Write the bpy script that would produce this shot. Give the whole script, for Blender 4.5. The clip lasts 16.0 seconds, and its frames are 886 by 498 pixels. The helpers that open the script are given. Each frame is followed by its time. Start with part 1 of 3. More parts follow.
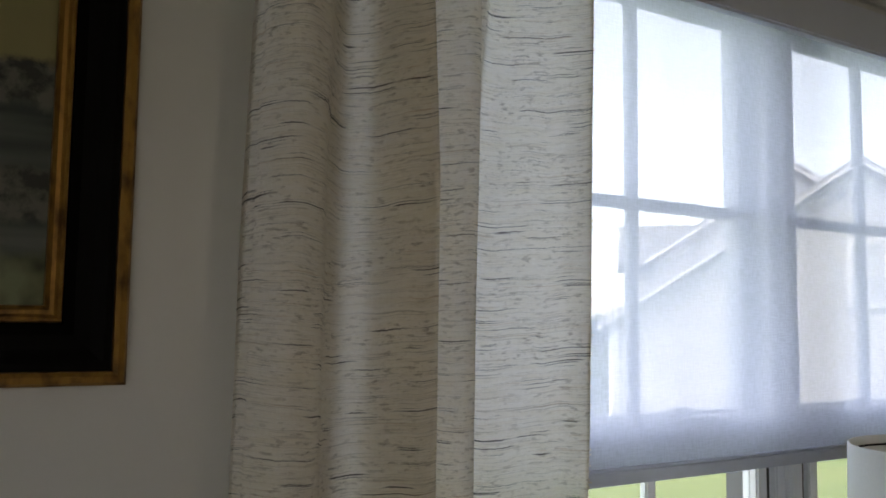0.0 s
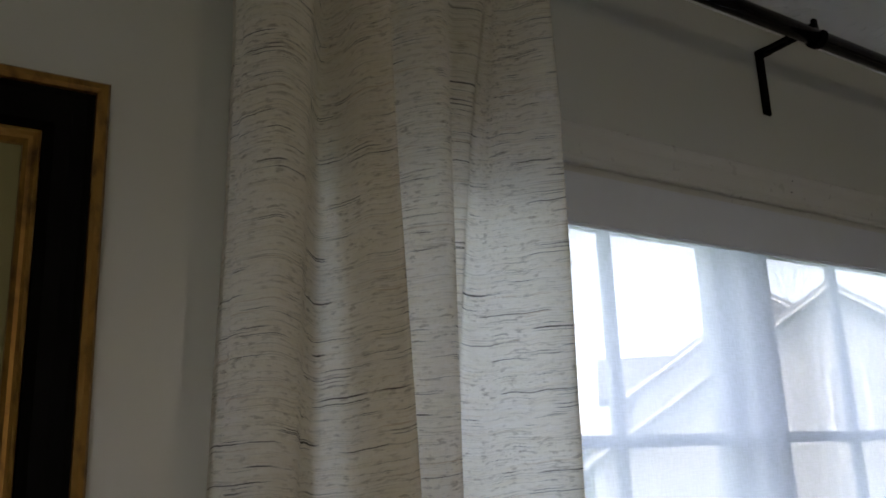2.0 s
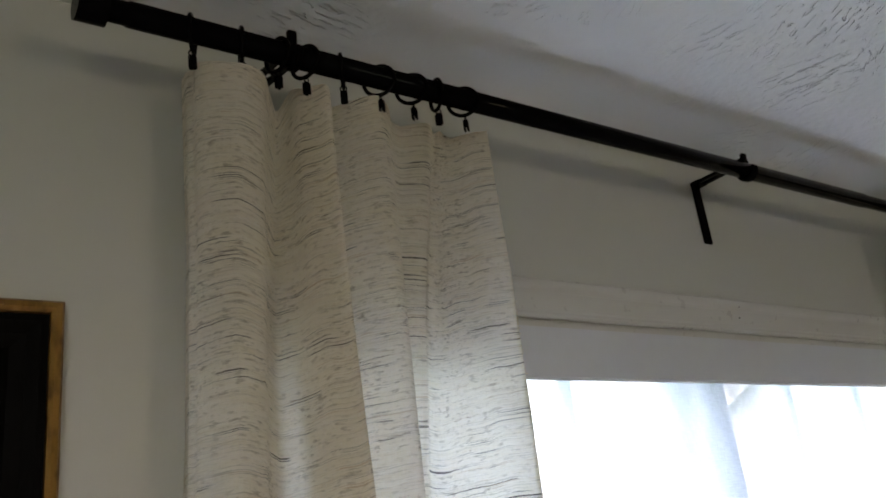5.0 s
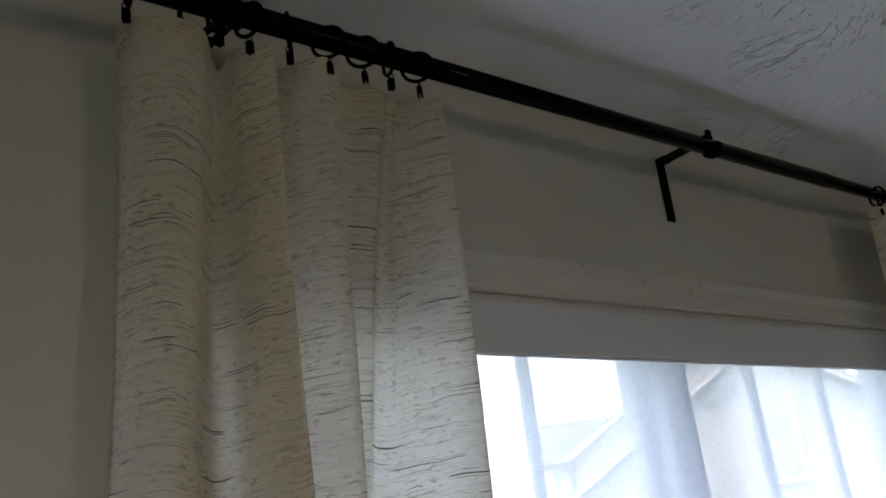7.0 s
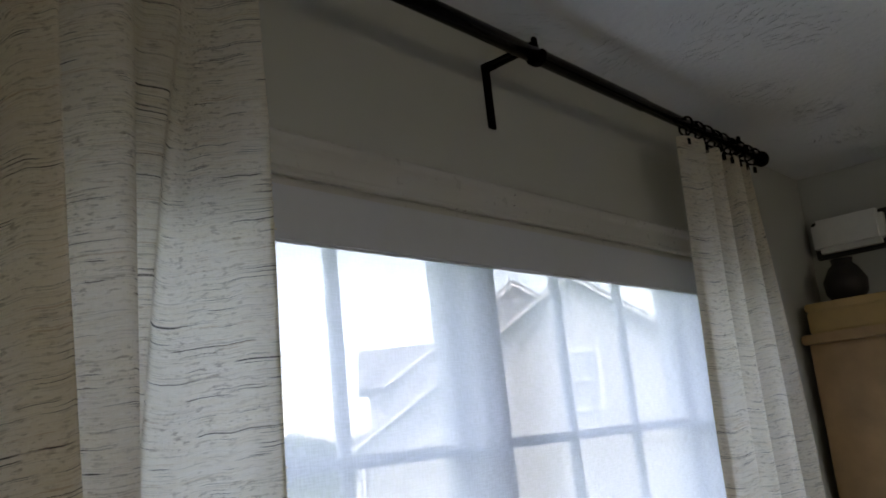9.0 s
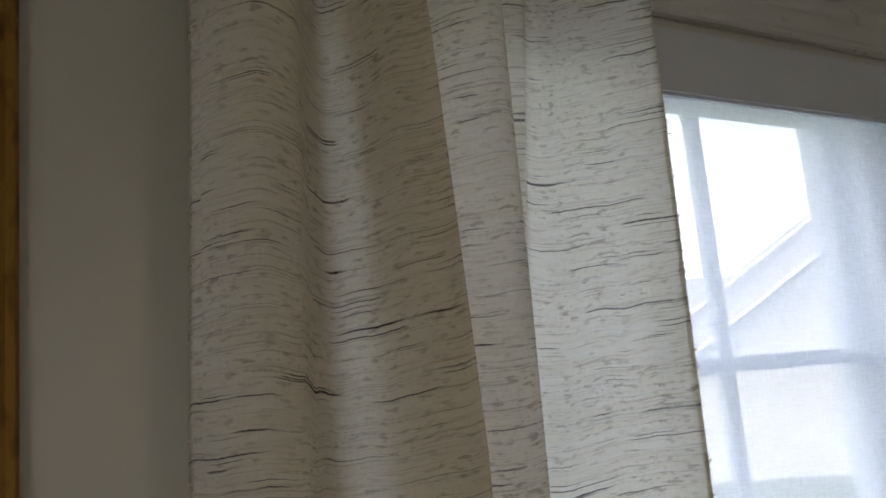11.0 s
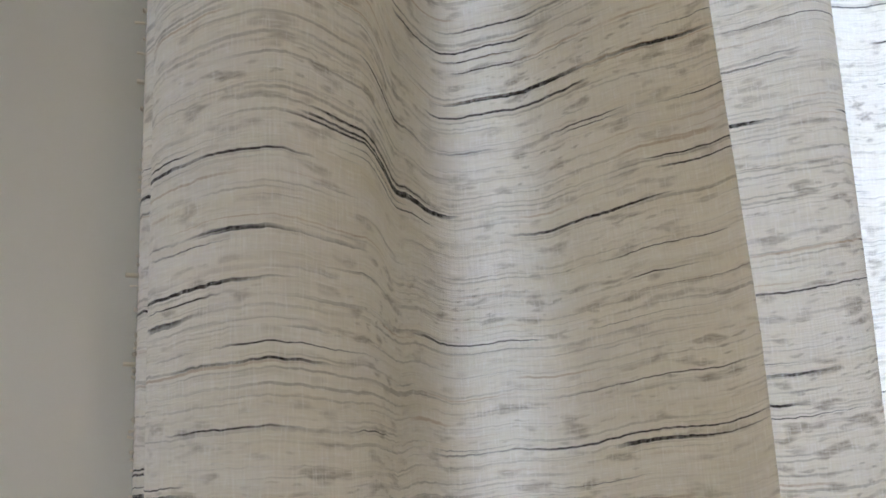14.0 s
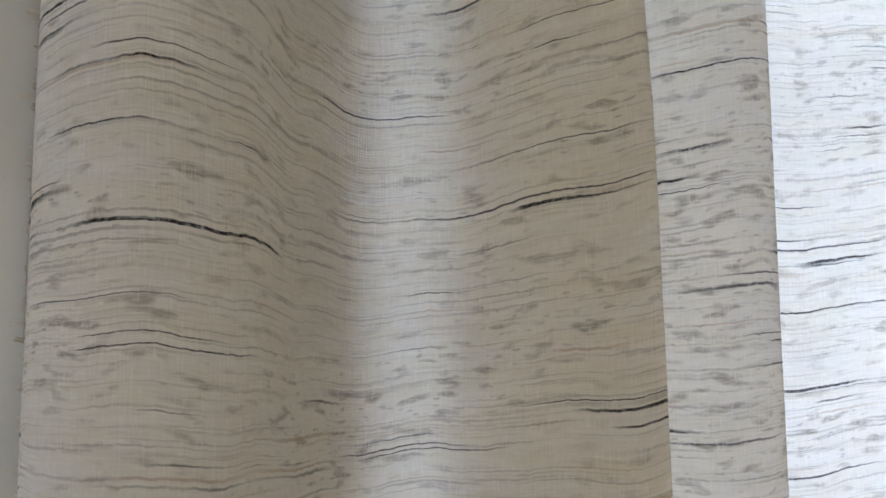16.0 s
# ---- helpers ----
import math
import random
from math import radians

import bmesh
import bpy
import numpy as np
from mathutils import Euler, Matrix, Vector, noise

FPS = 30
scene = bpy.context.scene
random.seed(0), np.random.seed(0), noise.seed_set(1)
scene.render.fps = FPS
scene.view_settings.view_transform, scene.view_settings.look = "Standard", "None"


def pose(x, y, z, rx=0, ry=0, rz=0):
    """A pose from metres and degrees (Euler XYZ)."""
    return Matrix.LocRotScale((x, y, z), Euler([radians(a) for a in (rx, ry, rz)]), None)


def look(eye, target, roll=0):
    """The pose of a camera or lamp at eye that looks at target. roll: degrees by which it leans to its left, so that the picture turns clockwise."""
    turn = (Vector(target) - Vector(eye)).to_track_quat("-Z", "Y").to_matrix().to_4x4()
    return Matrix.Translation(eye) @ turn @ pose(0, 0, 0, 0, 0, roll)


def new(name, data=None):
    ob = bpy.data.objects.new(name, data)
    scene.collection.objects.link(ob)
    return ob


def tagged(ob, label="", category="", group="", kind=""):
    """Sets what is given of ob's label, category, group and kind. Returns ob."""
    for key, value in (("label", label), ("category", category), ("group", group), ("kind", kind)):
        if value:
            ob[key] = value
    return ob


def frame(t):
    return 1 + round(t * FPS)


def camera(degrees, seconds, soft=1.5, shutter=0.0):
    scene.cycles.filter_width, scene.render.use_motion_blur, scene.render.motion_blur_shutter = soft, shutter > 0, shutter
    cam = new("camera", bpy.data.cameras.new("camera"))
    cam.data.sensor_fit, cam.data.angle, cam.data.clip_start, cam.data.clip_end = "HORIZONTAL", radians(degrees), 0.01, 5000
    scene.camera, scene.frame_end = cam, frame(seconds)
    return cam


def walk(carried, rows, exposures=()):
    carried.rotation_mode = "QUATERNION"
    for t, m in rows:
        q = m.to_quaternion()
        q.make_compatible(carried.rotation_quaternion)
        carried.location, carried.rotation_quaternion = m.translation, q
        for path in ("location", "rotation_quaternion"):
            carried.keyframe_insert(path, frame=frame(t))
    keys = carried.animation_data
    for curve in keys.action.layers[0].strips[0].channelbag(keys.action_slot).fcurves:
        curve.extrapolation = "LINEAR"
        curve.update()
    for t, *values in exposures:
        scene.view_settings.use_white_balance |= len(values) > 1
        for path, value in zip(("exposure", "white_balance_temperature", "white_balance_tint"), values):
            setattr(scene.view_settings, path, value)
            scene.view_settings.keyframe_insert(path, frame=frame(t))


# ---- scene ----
cam = camera(55.2, 16.0, soft=1.75)
METRES, EYE, TILT, LEAN, TURN = 1.275, 1.45, 0.0, 0.0, -31.6
ROWS = [
    (0.0, 0.0, 0.0, 0.0, -0.06, 5.07, -0.69),
    (0.5, 0.004, 0.012, 0.0411, -0.55, 8.72, -0.56),
    (1.0, 0.0012, 0.0149, 0.0748, -0.85, 11.65, -0.17),
    (1.5, -0.0024, 0.0202, 0.115, -1.07, 12.59, 0.68),
    (2.0, -0.001, 0.0235, 0.1549, -1.3, 14.14, 2.13),
    (2.5, -0.0004, 0.0224, 0.1855, -1.45, 14.99, 3.75),
    (3.0, 0.0037, 0.0156, 0.212, -1.95, 16.7, 5.03),
    (3.5, 0.0026, -0.0043, 0.2247, -2.37, 18.89, 5.51),
    (4.0, 0.0028, -0.0181, 0.234, -2.53, 19.78, 5.96),
    (6.5, 0.0087, 0.0073, 0.2356, -4.17, 19.72, 7.21),
    (7.0, 0.0304, 0.0168, 0.2296, -4.81, 18.56, 6.45),
    (7.5, 0.0564, 0.0207, 0.226, -6.91, 17.14, 6.18),
    (8.0, 0.0796, 0.0291, 0.2177, -10.83, 15.53, 6.22),
    (8.2, 0.0825, 0.0345, 0.2145, -12.4, 14.95, 6.15),
    (9.2, 0.055, 0.072, 0.190, -17.0, 12.0, 5.7),
    (10.3, 0.004, 0.106, 0.160, -8.6, 9.2, 5.0),
    (10.5, -0.0, 0.1363, 0.1548, -3.92, 9.82, 5.16),
    (11.0, -0.0026, 0.2296, 0.1642, 2.74, 10.03, 5.04),
    (11.5, 0.0018, 0.3526, 0.1698, 5.87, 10.51, 4.76),
    (12.0, -0.0048, 0.4234, 0.1641, 7.68, 10.51, 4.23),
    (12.5, -0.0231, 0.4767, 0.1519, 9.36, 10.38, 3.99),
    (13.0, -0.0396, 0.4954, 0.1396, 10.44, 9.98, 3.72),
    (13.5, -0.043, 0.498, 0.1292, 11.2, 9.78, 3.67),
    (14.0, -0.0415, 0.491, 0.1201, 11.78, 9.59, 3.33),
    (14.5, -0.0352, 0.4918, 0.1082, 12.16, 9.12, 2.68),
    (15.0, -0.0276, 0.5014, 0.0927, 12.21, 7.64, 1.99),
    (15.5, -0.0157, 0.5031, 0.0818, 12.19, 6.21, 1.66),
    (16.0, -0.0134, 0.4971, 0.0681, 12.11, 5.66, 1.4),
]
EXPOSURES = [(0.0, 3.03, 7490, 18.5), (1.0, 3.08, 7490, 18.5), (2.0, 3.21, 7190, 18.5), (3.0, 3.63, 7140, 18.5), (4.0, 4.29, 7140, 18.5), (6.5, 3.86, 7040, 18.5), (7.0, 3.44, 7040, 18.5), (8.0, 3.28, 7140, 18.5), (10.5, 2.86, 7480, 18.5), (11.0, 3.2, 7630, 18.5), (11.5, 3.44, 7480, 18.5), (12.0, 3.54, 7480, 18.5), (12.5, 3.98, 6930, 20.5), (14.0, 4.53, 6830, 20.5), (15.0, 4.52, 6830, 20.5), (16.0, 4.3, 6830, 20.5)]
walk(cam, [(t, pose(0, 0, EYE, TILT, LEAN, TURN) @ pose(METRES * x, METRES * y, METRES * z, 90 + pitch, roll, yaw)) for t, x, y, z, yaw, pitch, roll in ROWS], EXPOSURES)

# ---- daylight ----
world = bpy.data.worlds.new("sky")
scene.world = world
world.use_nodes = True
wn = world.node_tree
wn.nodes.clear()
sky = wn.nodes.new("ShaderNodeTexSky")
sky.sky_type = "NISHITA"
sky.sun_disc = False
sky.sun_elevation, sky.sun_rotation = radians(64), radians(250)
sky.air_density, sky.dust_density, sky.ozone_density = 1.0, 1.5, 1.5
pale = wn.nodes.new("ShaderNodeHueSaturation")
pale.inputs["Saturation"].default_value = 0.60
back = wn.nodes.new("ShaderNodeBackground")
back.inputs["Strength"].default_value = 0.15
wout = wn.nodes.new("ShaderNodeOutputWorld")
wn.links.new(sky.outputs[0], pale.inputs["Color"])
wn.links.new(pale.outputs[0], back.inputs["Color"])
wn.links.new(back.outputs[0], wout.inputs["Surface"])

sun_data = bpy.data.lights.new("sun", "SUN")
sun_data.energy, sun_data.angle, sun_data.color = 1.0, radians(15), (1.0, 0.96, 0.9)
sun = new("sun", sun_data)
sun.matrix_world = look((-4, -1.5, 9), (0, 0, 0))

# fill lamps in unseen openings added behind the camera; the small one casts shadows
for lamp_x, lamp_z, wide, tall, power, tint in ((-1.50, 1.81, 1.36, 0.84, 0.28, (1.0, 0.93, 0.84)), (0.98, 1.85, 0.36, 0.36, 0.47, (1.0, 0.84, 0.60))):
    fill_data = bpy.data.lights.new("south_fill_light", "AREA")
    fill_data.shape, fill_data.size, fill_data.size_y = "RECTANGLE", wide, tall
    fill_data.energy, fill_data.color = power, tint
    fill = new("south_fill_light", fill_data)
    fill.matrix_world = look((lamp_x, -3.12, lamp_z), (lamp_x, 0, lamp_z))


# ---- material helpers ----
class Nodes:
    """A short way to write node materials."""

    def __init__(self, name):
        self.mat = bpy.data.materials.new(name)
        self.mat.use_nodes = True
        self.tree = self.mat.node_tree
        self.tree.nodes.clear()
        self.out = self.add("ShaderNodeOutputMaterial")

    def add(self, kind, **values):
        n = self.tree.nodes.new(kind)
        for key, value in values.items():
            n.inputs[key.replace("_", " ")].default_value = value
        return n

    def link(self, a, b):
        self.tree.links.new(a, b)

    def coords(self, scale=(1, 1, 1), uv=False, rot=(0, 0, 0)):
        tc = self.add("ShaderNodeTexCoord")
        mp = self.add("ShaderNodeMapping")
        mp.inputs["Scale"].default_value = scale
        mp.inputs["Rotation"].default_value = rot
        self.link(tc.outputs["UV" if uv else "Object"], mp.inputs["Vector"])
        return mp.outputs[0]

    def noise(self, vec, scale=1.0, detail=2.0, rough=0.5, distortion=0.0):
        n = self.add("ShaderNodeTexNoise", Scale=scale, Detail=detail, Roughness=rough, Distortion=distortion)
        if vec is not None:
            self.link(vec, n.inputs["Vector"])
        return n.outputs["Fac"]

    def ramp(self, fac, lo, hi, a=0.0, b=1.0):
        n = self.add("ShaderNodeMapRange")
        n.inputs["From Min"].default_value, n.inputs["From Max"].default_value = lo, hi
        n.inputs["To Min"].default_value, n.inputs["To Max"].default_value = a, b
        self.link(fac, n.inputs["Value"])
        return n.outputs[0]

    def math(self, op, a, b):
        n = self.add("ShaderNodeMath")
        n.operation = op
        for i, v in enumerate((a, b)):
            if isinstance(v, (int, float)):
                n.inputs[i].default_value = v
            else:
                self.link(v, n.inputs[i])
        return n.outputs[0]

    def mix(self, fac, a, b):
        n = self.add("ShaderNodeMix")
        n.data_type = "RGBA"
        if isinstance(fac, (int, float)):
            n.inputs[0].default_value = fac
        else:
            self.link(fac, n.inputs[0])
        for i, v in ((6, a), (7, b)):
            if isinstance(v, tuple):
                n.inputs[i].default_value = (*v, 1)
            else:
                self.link(v, n.inputs[i])
        return n.outputs[2]

    def bump(self, height, strength=0.3, distance=0.002):
        n = self.add("ShaderNodeBump", Strength=strength, Distance=distance)
        self.link(height, n.inputs["Height"])
        return n.outputs[0]

    def principled(self, color, rough=0.6, metal=0.0, normal=None, coat=0.0):
        n = self.add("ShaderNodeBsdfPrincipled", Metallic=metal)
        if isinstance(color, tuple):
            n.inputs["Base Color"].default_value = (*color, 1)
        else:
            self.link(color, n.inputs["Base Color"])
        if isinstance(rough, (int, float)):
            n.inputs["Roughness"].default_value = rough
        else:
            self.link(rough, n.inputs["Roughness"])
        n.inputs["Coat Weight"].default_value = coat
        if normal is not None:
            self.link(normal, n.inputs["Normal"])
        self.link(n.outputs[0], self.out.inputs[0])
        return n


def painted(name, color, rough=0.5, grain=160.0, bump=0.12, stain=0.06):
    """Paint with a roller's grain and faint uneven patches."""
    m = Nodes(name)
    big = m.ramp(m.noise(m.coords(), 1.7, 4.0), 0.3, 0.7)
    dark = tuple(c * (1 - stain * 2) for c in color)
    fine = m.noise(m.coords(), grain, 3.0)
    m.principled(m.mix(big, dark, color), m.ramp(fine, 0.3, 0.7, rough - 0.08, rough + 0.08), 0.0, m.bump(fine, bump, 0.001))
    return m.mat


def plain(name, color, rough=0.5, metal=0.0, vary=0.15, scale=40.0, coat=0.0, spec=0.5):
    m = Nodes(name)
    n = m.noise(m.coords(), scale, 4.0)
    dark = tuple(c * (1 - vary) for c in color)
    m.principled(m.mix(m.ramp(n, 0.3, 0.7), dark, color), m.ramp(n, 0.3, 0.7, rough * 0.85, min(1, rough * 1.15)), metal, m.bump(n, 0.1, 0.0006), coat).inputs["Specular IOR Level"].default_value = spec
    return m.mat


def ceiling_paint():
    """White paint over hand-stamped plaster: fans of short ridges."""
    m = Nodes("stamped_plaster")
    c = m.coords()
    cell = m.add("ShaderNodeTexVoronoi", Scale=5.5, Randomness=1.0)
    m.link(c, cell.inputs["Vector"])
    rgb = m.add("ShaderNodeSeparateColor")
    m.link(cell.outputs["Color"], rgb.inputs[0])
    turn = m.add("ShaderNodeVectorRotate")
    turn.rotation_type = "Z_AXIS"
    m.link(c, turn.inputs["Vector"])
    m.link(m.math("MULTIPLY", rgb.outputs[0], 6.28), turn.inputs["Angle"])
    mp = m.add("ShaderNodeMapping")
    mp.inputs["Scale"].default_value = (34, 150, 1)
    m.link(turn.outputs[0], mp.inputs["Vector"])
    strokes = m.ramp(m.noise(mp.outputs[0], 1.0, 2.0, 0.5, 0.7), 0.60, 0.67)
    mask = m.math("MULTIPLY", m.ramp(cell.outputs["Distance"], 0.28, 0.60, 1.0, 0.0), m.ramp(rgb.outputs[1], 0.22, 0.55))
    height = m.math("ADD", m.math("MULTIPLY", strokes, mask), m.math("MULTIPLY", m.noise(c, 60.0, 3.0), 0.22))
    m.principled(m.mix(m.ramp(m.noise(c, 1.2, 3.0), 0.3, 0.7), (0.73, 0.74, 0.75), (0.80, 0.81, 0.82)), 0.75, 0.0, m.bump(height, 1.0, 0.008))
    return m.mat


def slub_cloth(name, base, through_part=0.63):
    """Cream linen weave with soft grey slubs, faint crosswise threads and a few dark beaded ones."""
    m = Nodes(name)
    # every thread wavers a little across the cloth
    tc = m.add("ShaderNodeTexCoord")
    off = m.add("ShaderNodeCombineXYZ")
    waver = m.noise(m.coords((30, 14, 1), True), 1.0, 2.0)
    jitter = m.noise(m.coords((260, 120, 1), True), 1.0, 1.0)
    swing = m.noise(m.coords((7, 4, 1), True), 1.0, 1.0)
    m.link(m.math("ADD", m.math("MULTIPLY", m.math("SUBTRACT", swing, 0.5), 0.014), m.math("ADD", m.math("MULTIPLY", m.math("SUBTRACT", waver, 0.5), 0.0045), m.math("MULTIPLY", m.math("SUBTRACT", jitter, 0.5), 0.0011))), off.inputs[1])
    lay = m.add("ShaderNodeVectorMath")
    m.link(tc.outputs["UV"], lay.inputs[0])
    m.link(off.outputs[0], lay.inputs[1])

    def threads(su, sv, detail, rough=0.5, seed=0.0):
        mp = m.add("ShaderNodeMapping")
        mp.inputs["Scale"].default_value = (su, sv, 1)
        mp.inputs["Location"].default_value = (seed, seed * 3.7, seed)
        m.link(lay.outputs[0], mp.inputs["Vector"])
        return m.noise(mp.outputs[0], 1.0, detail, rough)

    def both(a, b):
        return m.math("MULTIPLY", a, b)

    # single yarns of the weave
    weft = threads(70, 1500, 1.0, 0.5, 0.7)
    warp = m.noise(m.coords((1700, 40, 1), True), 1.0, 1.0)
    yarn = m.math("ADD", both(m.ramp(weft, 0.35, 0.68), 0.6), both(m.ramp(warp, 0.38, 0.68), 0.4))
    tint = m.ramp(m.noise(m.coords((18, 130, 1), True), 1.0, 3.0), 0.35, 0.7)
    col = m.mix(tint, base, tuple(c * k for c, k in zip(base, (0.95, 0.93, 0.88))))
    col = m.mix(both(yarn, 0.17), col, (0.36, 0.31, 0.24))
    # soft slubs, wider than they are tall, in loose drifts
    drift = m.noise(m.coords((9, 22, 1), True), 1.0, 2.0)
    speck = m.ramp(threads(320, 1100, 2.0, 0.6, 8.8), 0.34, 0.62, 0.45, 1.0)
    slub = both(m.ramp(threads(70, 235, 1.0, 0.5, 5.1), 0.575, 0.69), m.ramp(drift, 0.36, 0.58, 0.25, 1.0))
    small = both(m.ramp(threads(150, 520, 1.0, 0.5, 3.9), 0.63, 0.71), m.ramp(drift, 0.42, 0.62, 0.1, 1.0))
    grey = both(m.math("MAXIMUM", slub, both(small, 0.8)), speck)
    # long faint threads, thinning out along their way
    fade = threads(26, 120, 1.0, 0.5, 6.4)
    faint = both(m.ramp(threads(7.0, 760, 0.0, 0.5, 2.3), 0.655, 0.715), m.ramp(fade, 0.40, 0.60, 0.12, 1.0))
    hair = both(m.ramp(threads(11.0, 1250, 0.0, 0.5, 4.6), 0.66, 0.72), m.ramp(fade, 0.62, 0.42, 0.0, 1.0))
    faint = m.math("MAXIMUM", faint, both(hair, 0.7))
    # a few dark yarns, beaded where the warp crosses them
    stretch = m.ramp(threads(15, 75, 1.0, 0.5, 9.2), 0.535, 0.61)
    beads = m.ramp(m.noise(m.coords((620, 120, 1), True), 1.0, 0.0), 0.30, 0.52, 0.80, 1.0)
    dark = both(both(m.ramp(threads(4.4, 690, 0.0, 0.5, 7.7), 0.670, 0.700), stretch), beads)
    ochre = both(m.ramp(threads(6.0, 700, 0.0, 0.5, 12.7), 0.72, 0.76), m.ramp(fade, 0.45, 0.6))

    def dyed(slub_part, faint_part):
        c = m.mix(both(grey, slub_part), col, (0.235, 0.188, 0.125))
        c = m.mix(both(faint, faint_part), c, (0.150, 0.122, 0.085))
        c = m.mix(both(dark, 0.96), c, (0.013, 0.012, 0.011))
        return m.mix(both(ochre, 0.45), c, (0.42, 0.25, 0.11))

    # thick slubs hold back light that comes through more than they darken the face
    face, lit = dyed(0.09, 0.22), dyed(0.97, 0.48)
    height = m.math("ADD", both(yarn, 0.45), m.math("ADD", both(grey, 0.8), both(dark, 0.9)))
    nrm = m.bump(height, 0.45, 0.0006)
    dif = m.add("ShaderNodeBsdfDiffuse", Roughness=0.6)
    tra = m.add("ShaderNodeBsdfTranslucent")
    # light comes through most between the threads
    open_a = m.ramp(m.noise(m.coords((1500, 160, 1), True), 1.0, 1.0), 0.55, 0.72)
    open_b = m.ramp(m.noise(m.coords((160, 1500, 1), True), 1.0, 1.0), 0.55, 0.72)
    pores = both(m.math("ADD", open_a, open_b), 0.42)
    m.link(face, dif.inputs["Color"])
    m.link(m.mix(pores, lit, (0.98, 0.97, 0.95)), tra.inputs["Color"])
    for n in (dif, tra):
        m.link(nrm, n.inputs["Normal"])
    mixer = m.add("ShaderNodeMixShader", Fac=through_part)
    m.link(dif.outputs[0], mixer.inputs[1])
    m.link(tra.outputs[0], mixer.inputs[2])
    m.link(mixer.outputs[0], m.out.inputs[0])
    return m.mat


def sheer_cloth():
    """White light-filtering blind cloth: lets part of the view through and glows with the rest."""
    m = Nodes("sheer_blind_cloth")
    a = m.noise(m.coords((420, 45, 1), True), 1.0, 2.0)
    b = m.noise(m.coords((45, 420, 1), True), 1.0, 2.0)
    open_part = m.ramp(m.math("ADD", a, b), 0.80, 1.20, 0.09, 0.235)
    dif = m.add("ShaderNodeBsdfDiffuse", Color=(0.82, 0.83, 0.86, 1))
    tra = m.add("ShaderNodeBsdfTranslucent", Color=(0.42, 0.462, 0.575, 1))
    clear = m.add("ShaderNodeBsdfTransparent")
    body = m.add("ShaderNodeMixShader", Fac=0.8)
    m.link(dif.outputs[0], body.inputs[1])
    m.link(tra.outputs[0], body.inputs[2])
    mixer = m.add("ShaderNodeMixShader")
    m.link(open_part, mixer.inputs[0])
    m.link(body.outputs[0], mixer.inputs[1])
    m.link(clear.outputs[0], mixer.inputs[2])
    m.link(mixer.outputs[0], m.out.inputs[0])
    return m.mat


def pane_glass():
    m = Nodes("window_glass")
    clear = m.add("ShaderNodeBsdfTransparent", Color=(0.96, 0.98, 0.97, 1))
    gloss = m.add("ShaderNodeBsdfGlossy", Roughness=0.02)
    lw = m.add("ShaderNodeLayerWeight", Blend=0.5)
    rim = m.ramp(m.math("POWER", lw.outputs["Facing"], 4.0), 0.0, 1.0, 0.03, 0.6)
    mixer = m.add("ShaderNodeMixShader")
    m.link(rim, mixer.inputs[0])
    m.link(clear.outputs[0], mixer.inputs[1])
    m.link(gloss.outputs[0], mixer.inputs[2])
    m.link(mixer.outputs[0], m.out.inputs[0])
    return m.mat


def gilt():
    m = Nodes("worn_gilt")
    worn = m.ramp(m.noise(m.coords((1, 1, 0.5)), 60.0, 5.0), 0.45, 0.7)
    col = m.mix(worn, (0.30, 0.155, 0.035), (0.11, 0.055, 0.018))
    m.principled(col, m.ramp(worn, 0, 1, 0.38, 0.6), 0.65, m.bump(worn, 0.2, 0.0008))
    return m.mat


def landscape_print():
    """A dim landscape: plain sky, mottled trees, bands of water, dark foreground."""
    m = Nodes("landscape_print")
    tc = m.add("ShaderNodeTexCoord")
    sep = m.add("ShaderNodeSeparateXYZ")
    m.link(tc.outputs["Generated"], sep.inputs[0])
    z = sep.outputs["Z"]
    mottle = m.noise(m.coords((1, 1, 1)), 42.0, 4.0, 0.6)
    bands = m.noise(m.coords((3, 1, 34)), 1.0, 2.0)
    trees = m.mix(m.ramp(mottle, 0.42, 0.58), (0.03, 0.034, 0.028), (0.11, 0.11, 0.092))
    water = m.mix(m.ramp(bands, 0.38, 0.62), (0.03, 0.042, 0.036), (0.10, 0.11, 0.097))
    ground = m.mix(m.ramp(m.noise(m.coords(), 16.0, 3.0), 0.4, 0.62), (0.012, 0.012, 0.01), (0.16, 0.18, 0.10))
    edge = m.math("ADD", z, m.math("MULTIPLY", m.math("SUBTRACT", mottle, 0.5), 0.06))
    col = m.mix(m.ramp(edge, 0.09, 0.12), ground, water)
    col = m.mix(m.ramp(edge, 0.16, 0.18), col, trees)
    col = m.mix(m.ramp(edge, 0.26, 0.28), col, water)
    col = m.mix(m.ramp(edge, 0.38, 0.40), col, trees)
    col = m.mix(m.ramp(edge, 0.47, 0.49), col, (0.22, 0.195, 0.085))
    n = m.principled(m.mix(0.2, col, (0.012, 0.012, 0.01)), 0.65)
    n.inputs["Specular IOR Level"].default_value = 0.2
    return m.mat


def grass_ground():
    m = Nodes("lawn")
    a = m.noise(m.coords(), 0.35, 5.0)
    b = m.noise(m.coords(), 14.0, 4.0)
    col = m.mix(m.ramp(a, 0.35, 0.65), (0.036, 0.068, 0.013), (0.060, 0.084, 0.022))
    col = m.mix(m.math("MULTIPLY", m.ramp(b, 0.4, 0.7), 0.5), col, (0.022, 0.040, 0.010))
    m.principled(col, 0.9, 0.0, m.bump(b, 0.5, 0.03))
    return m.mat


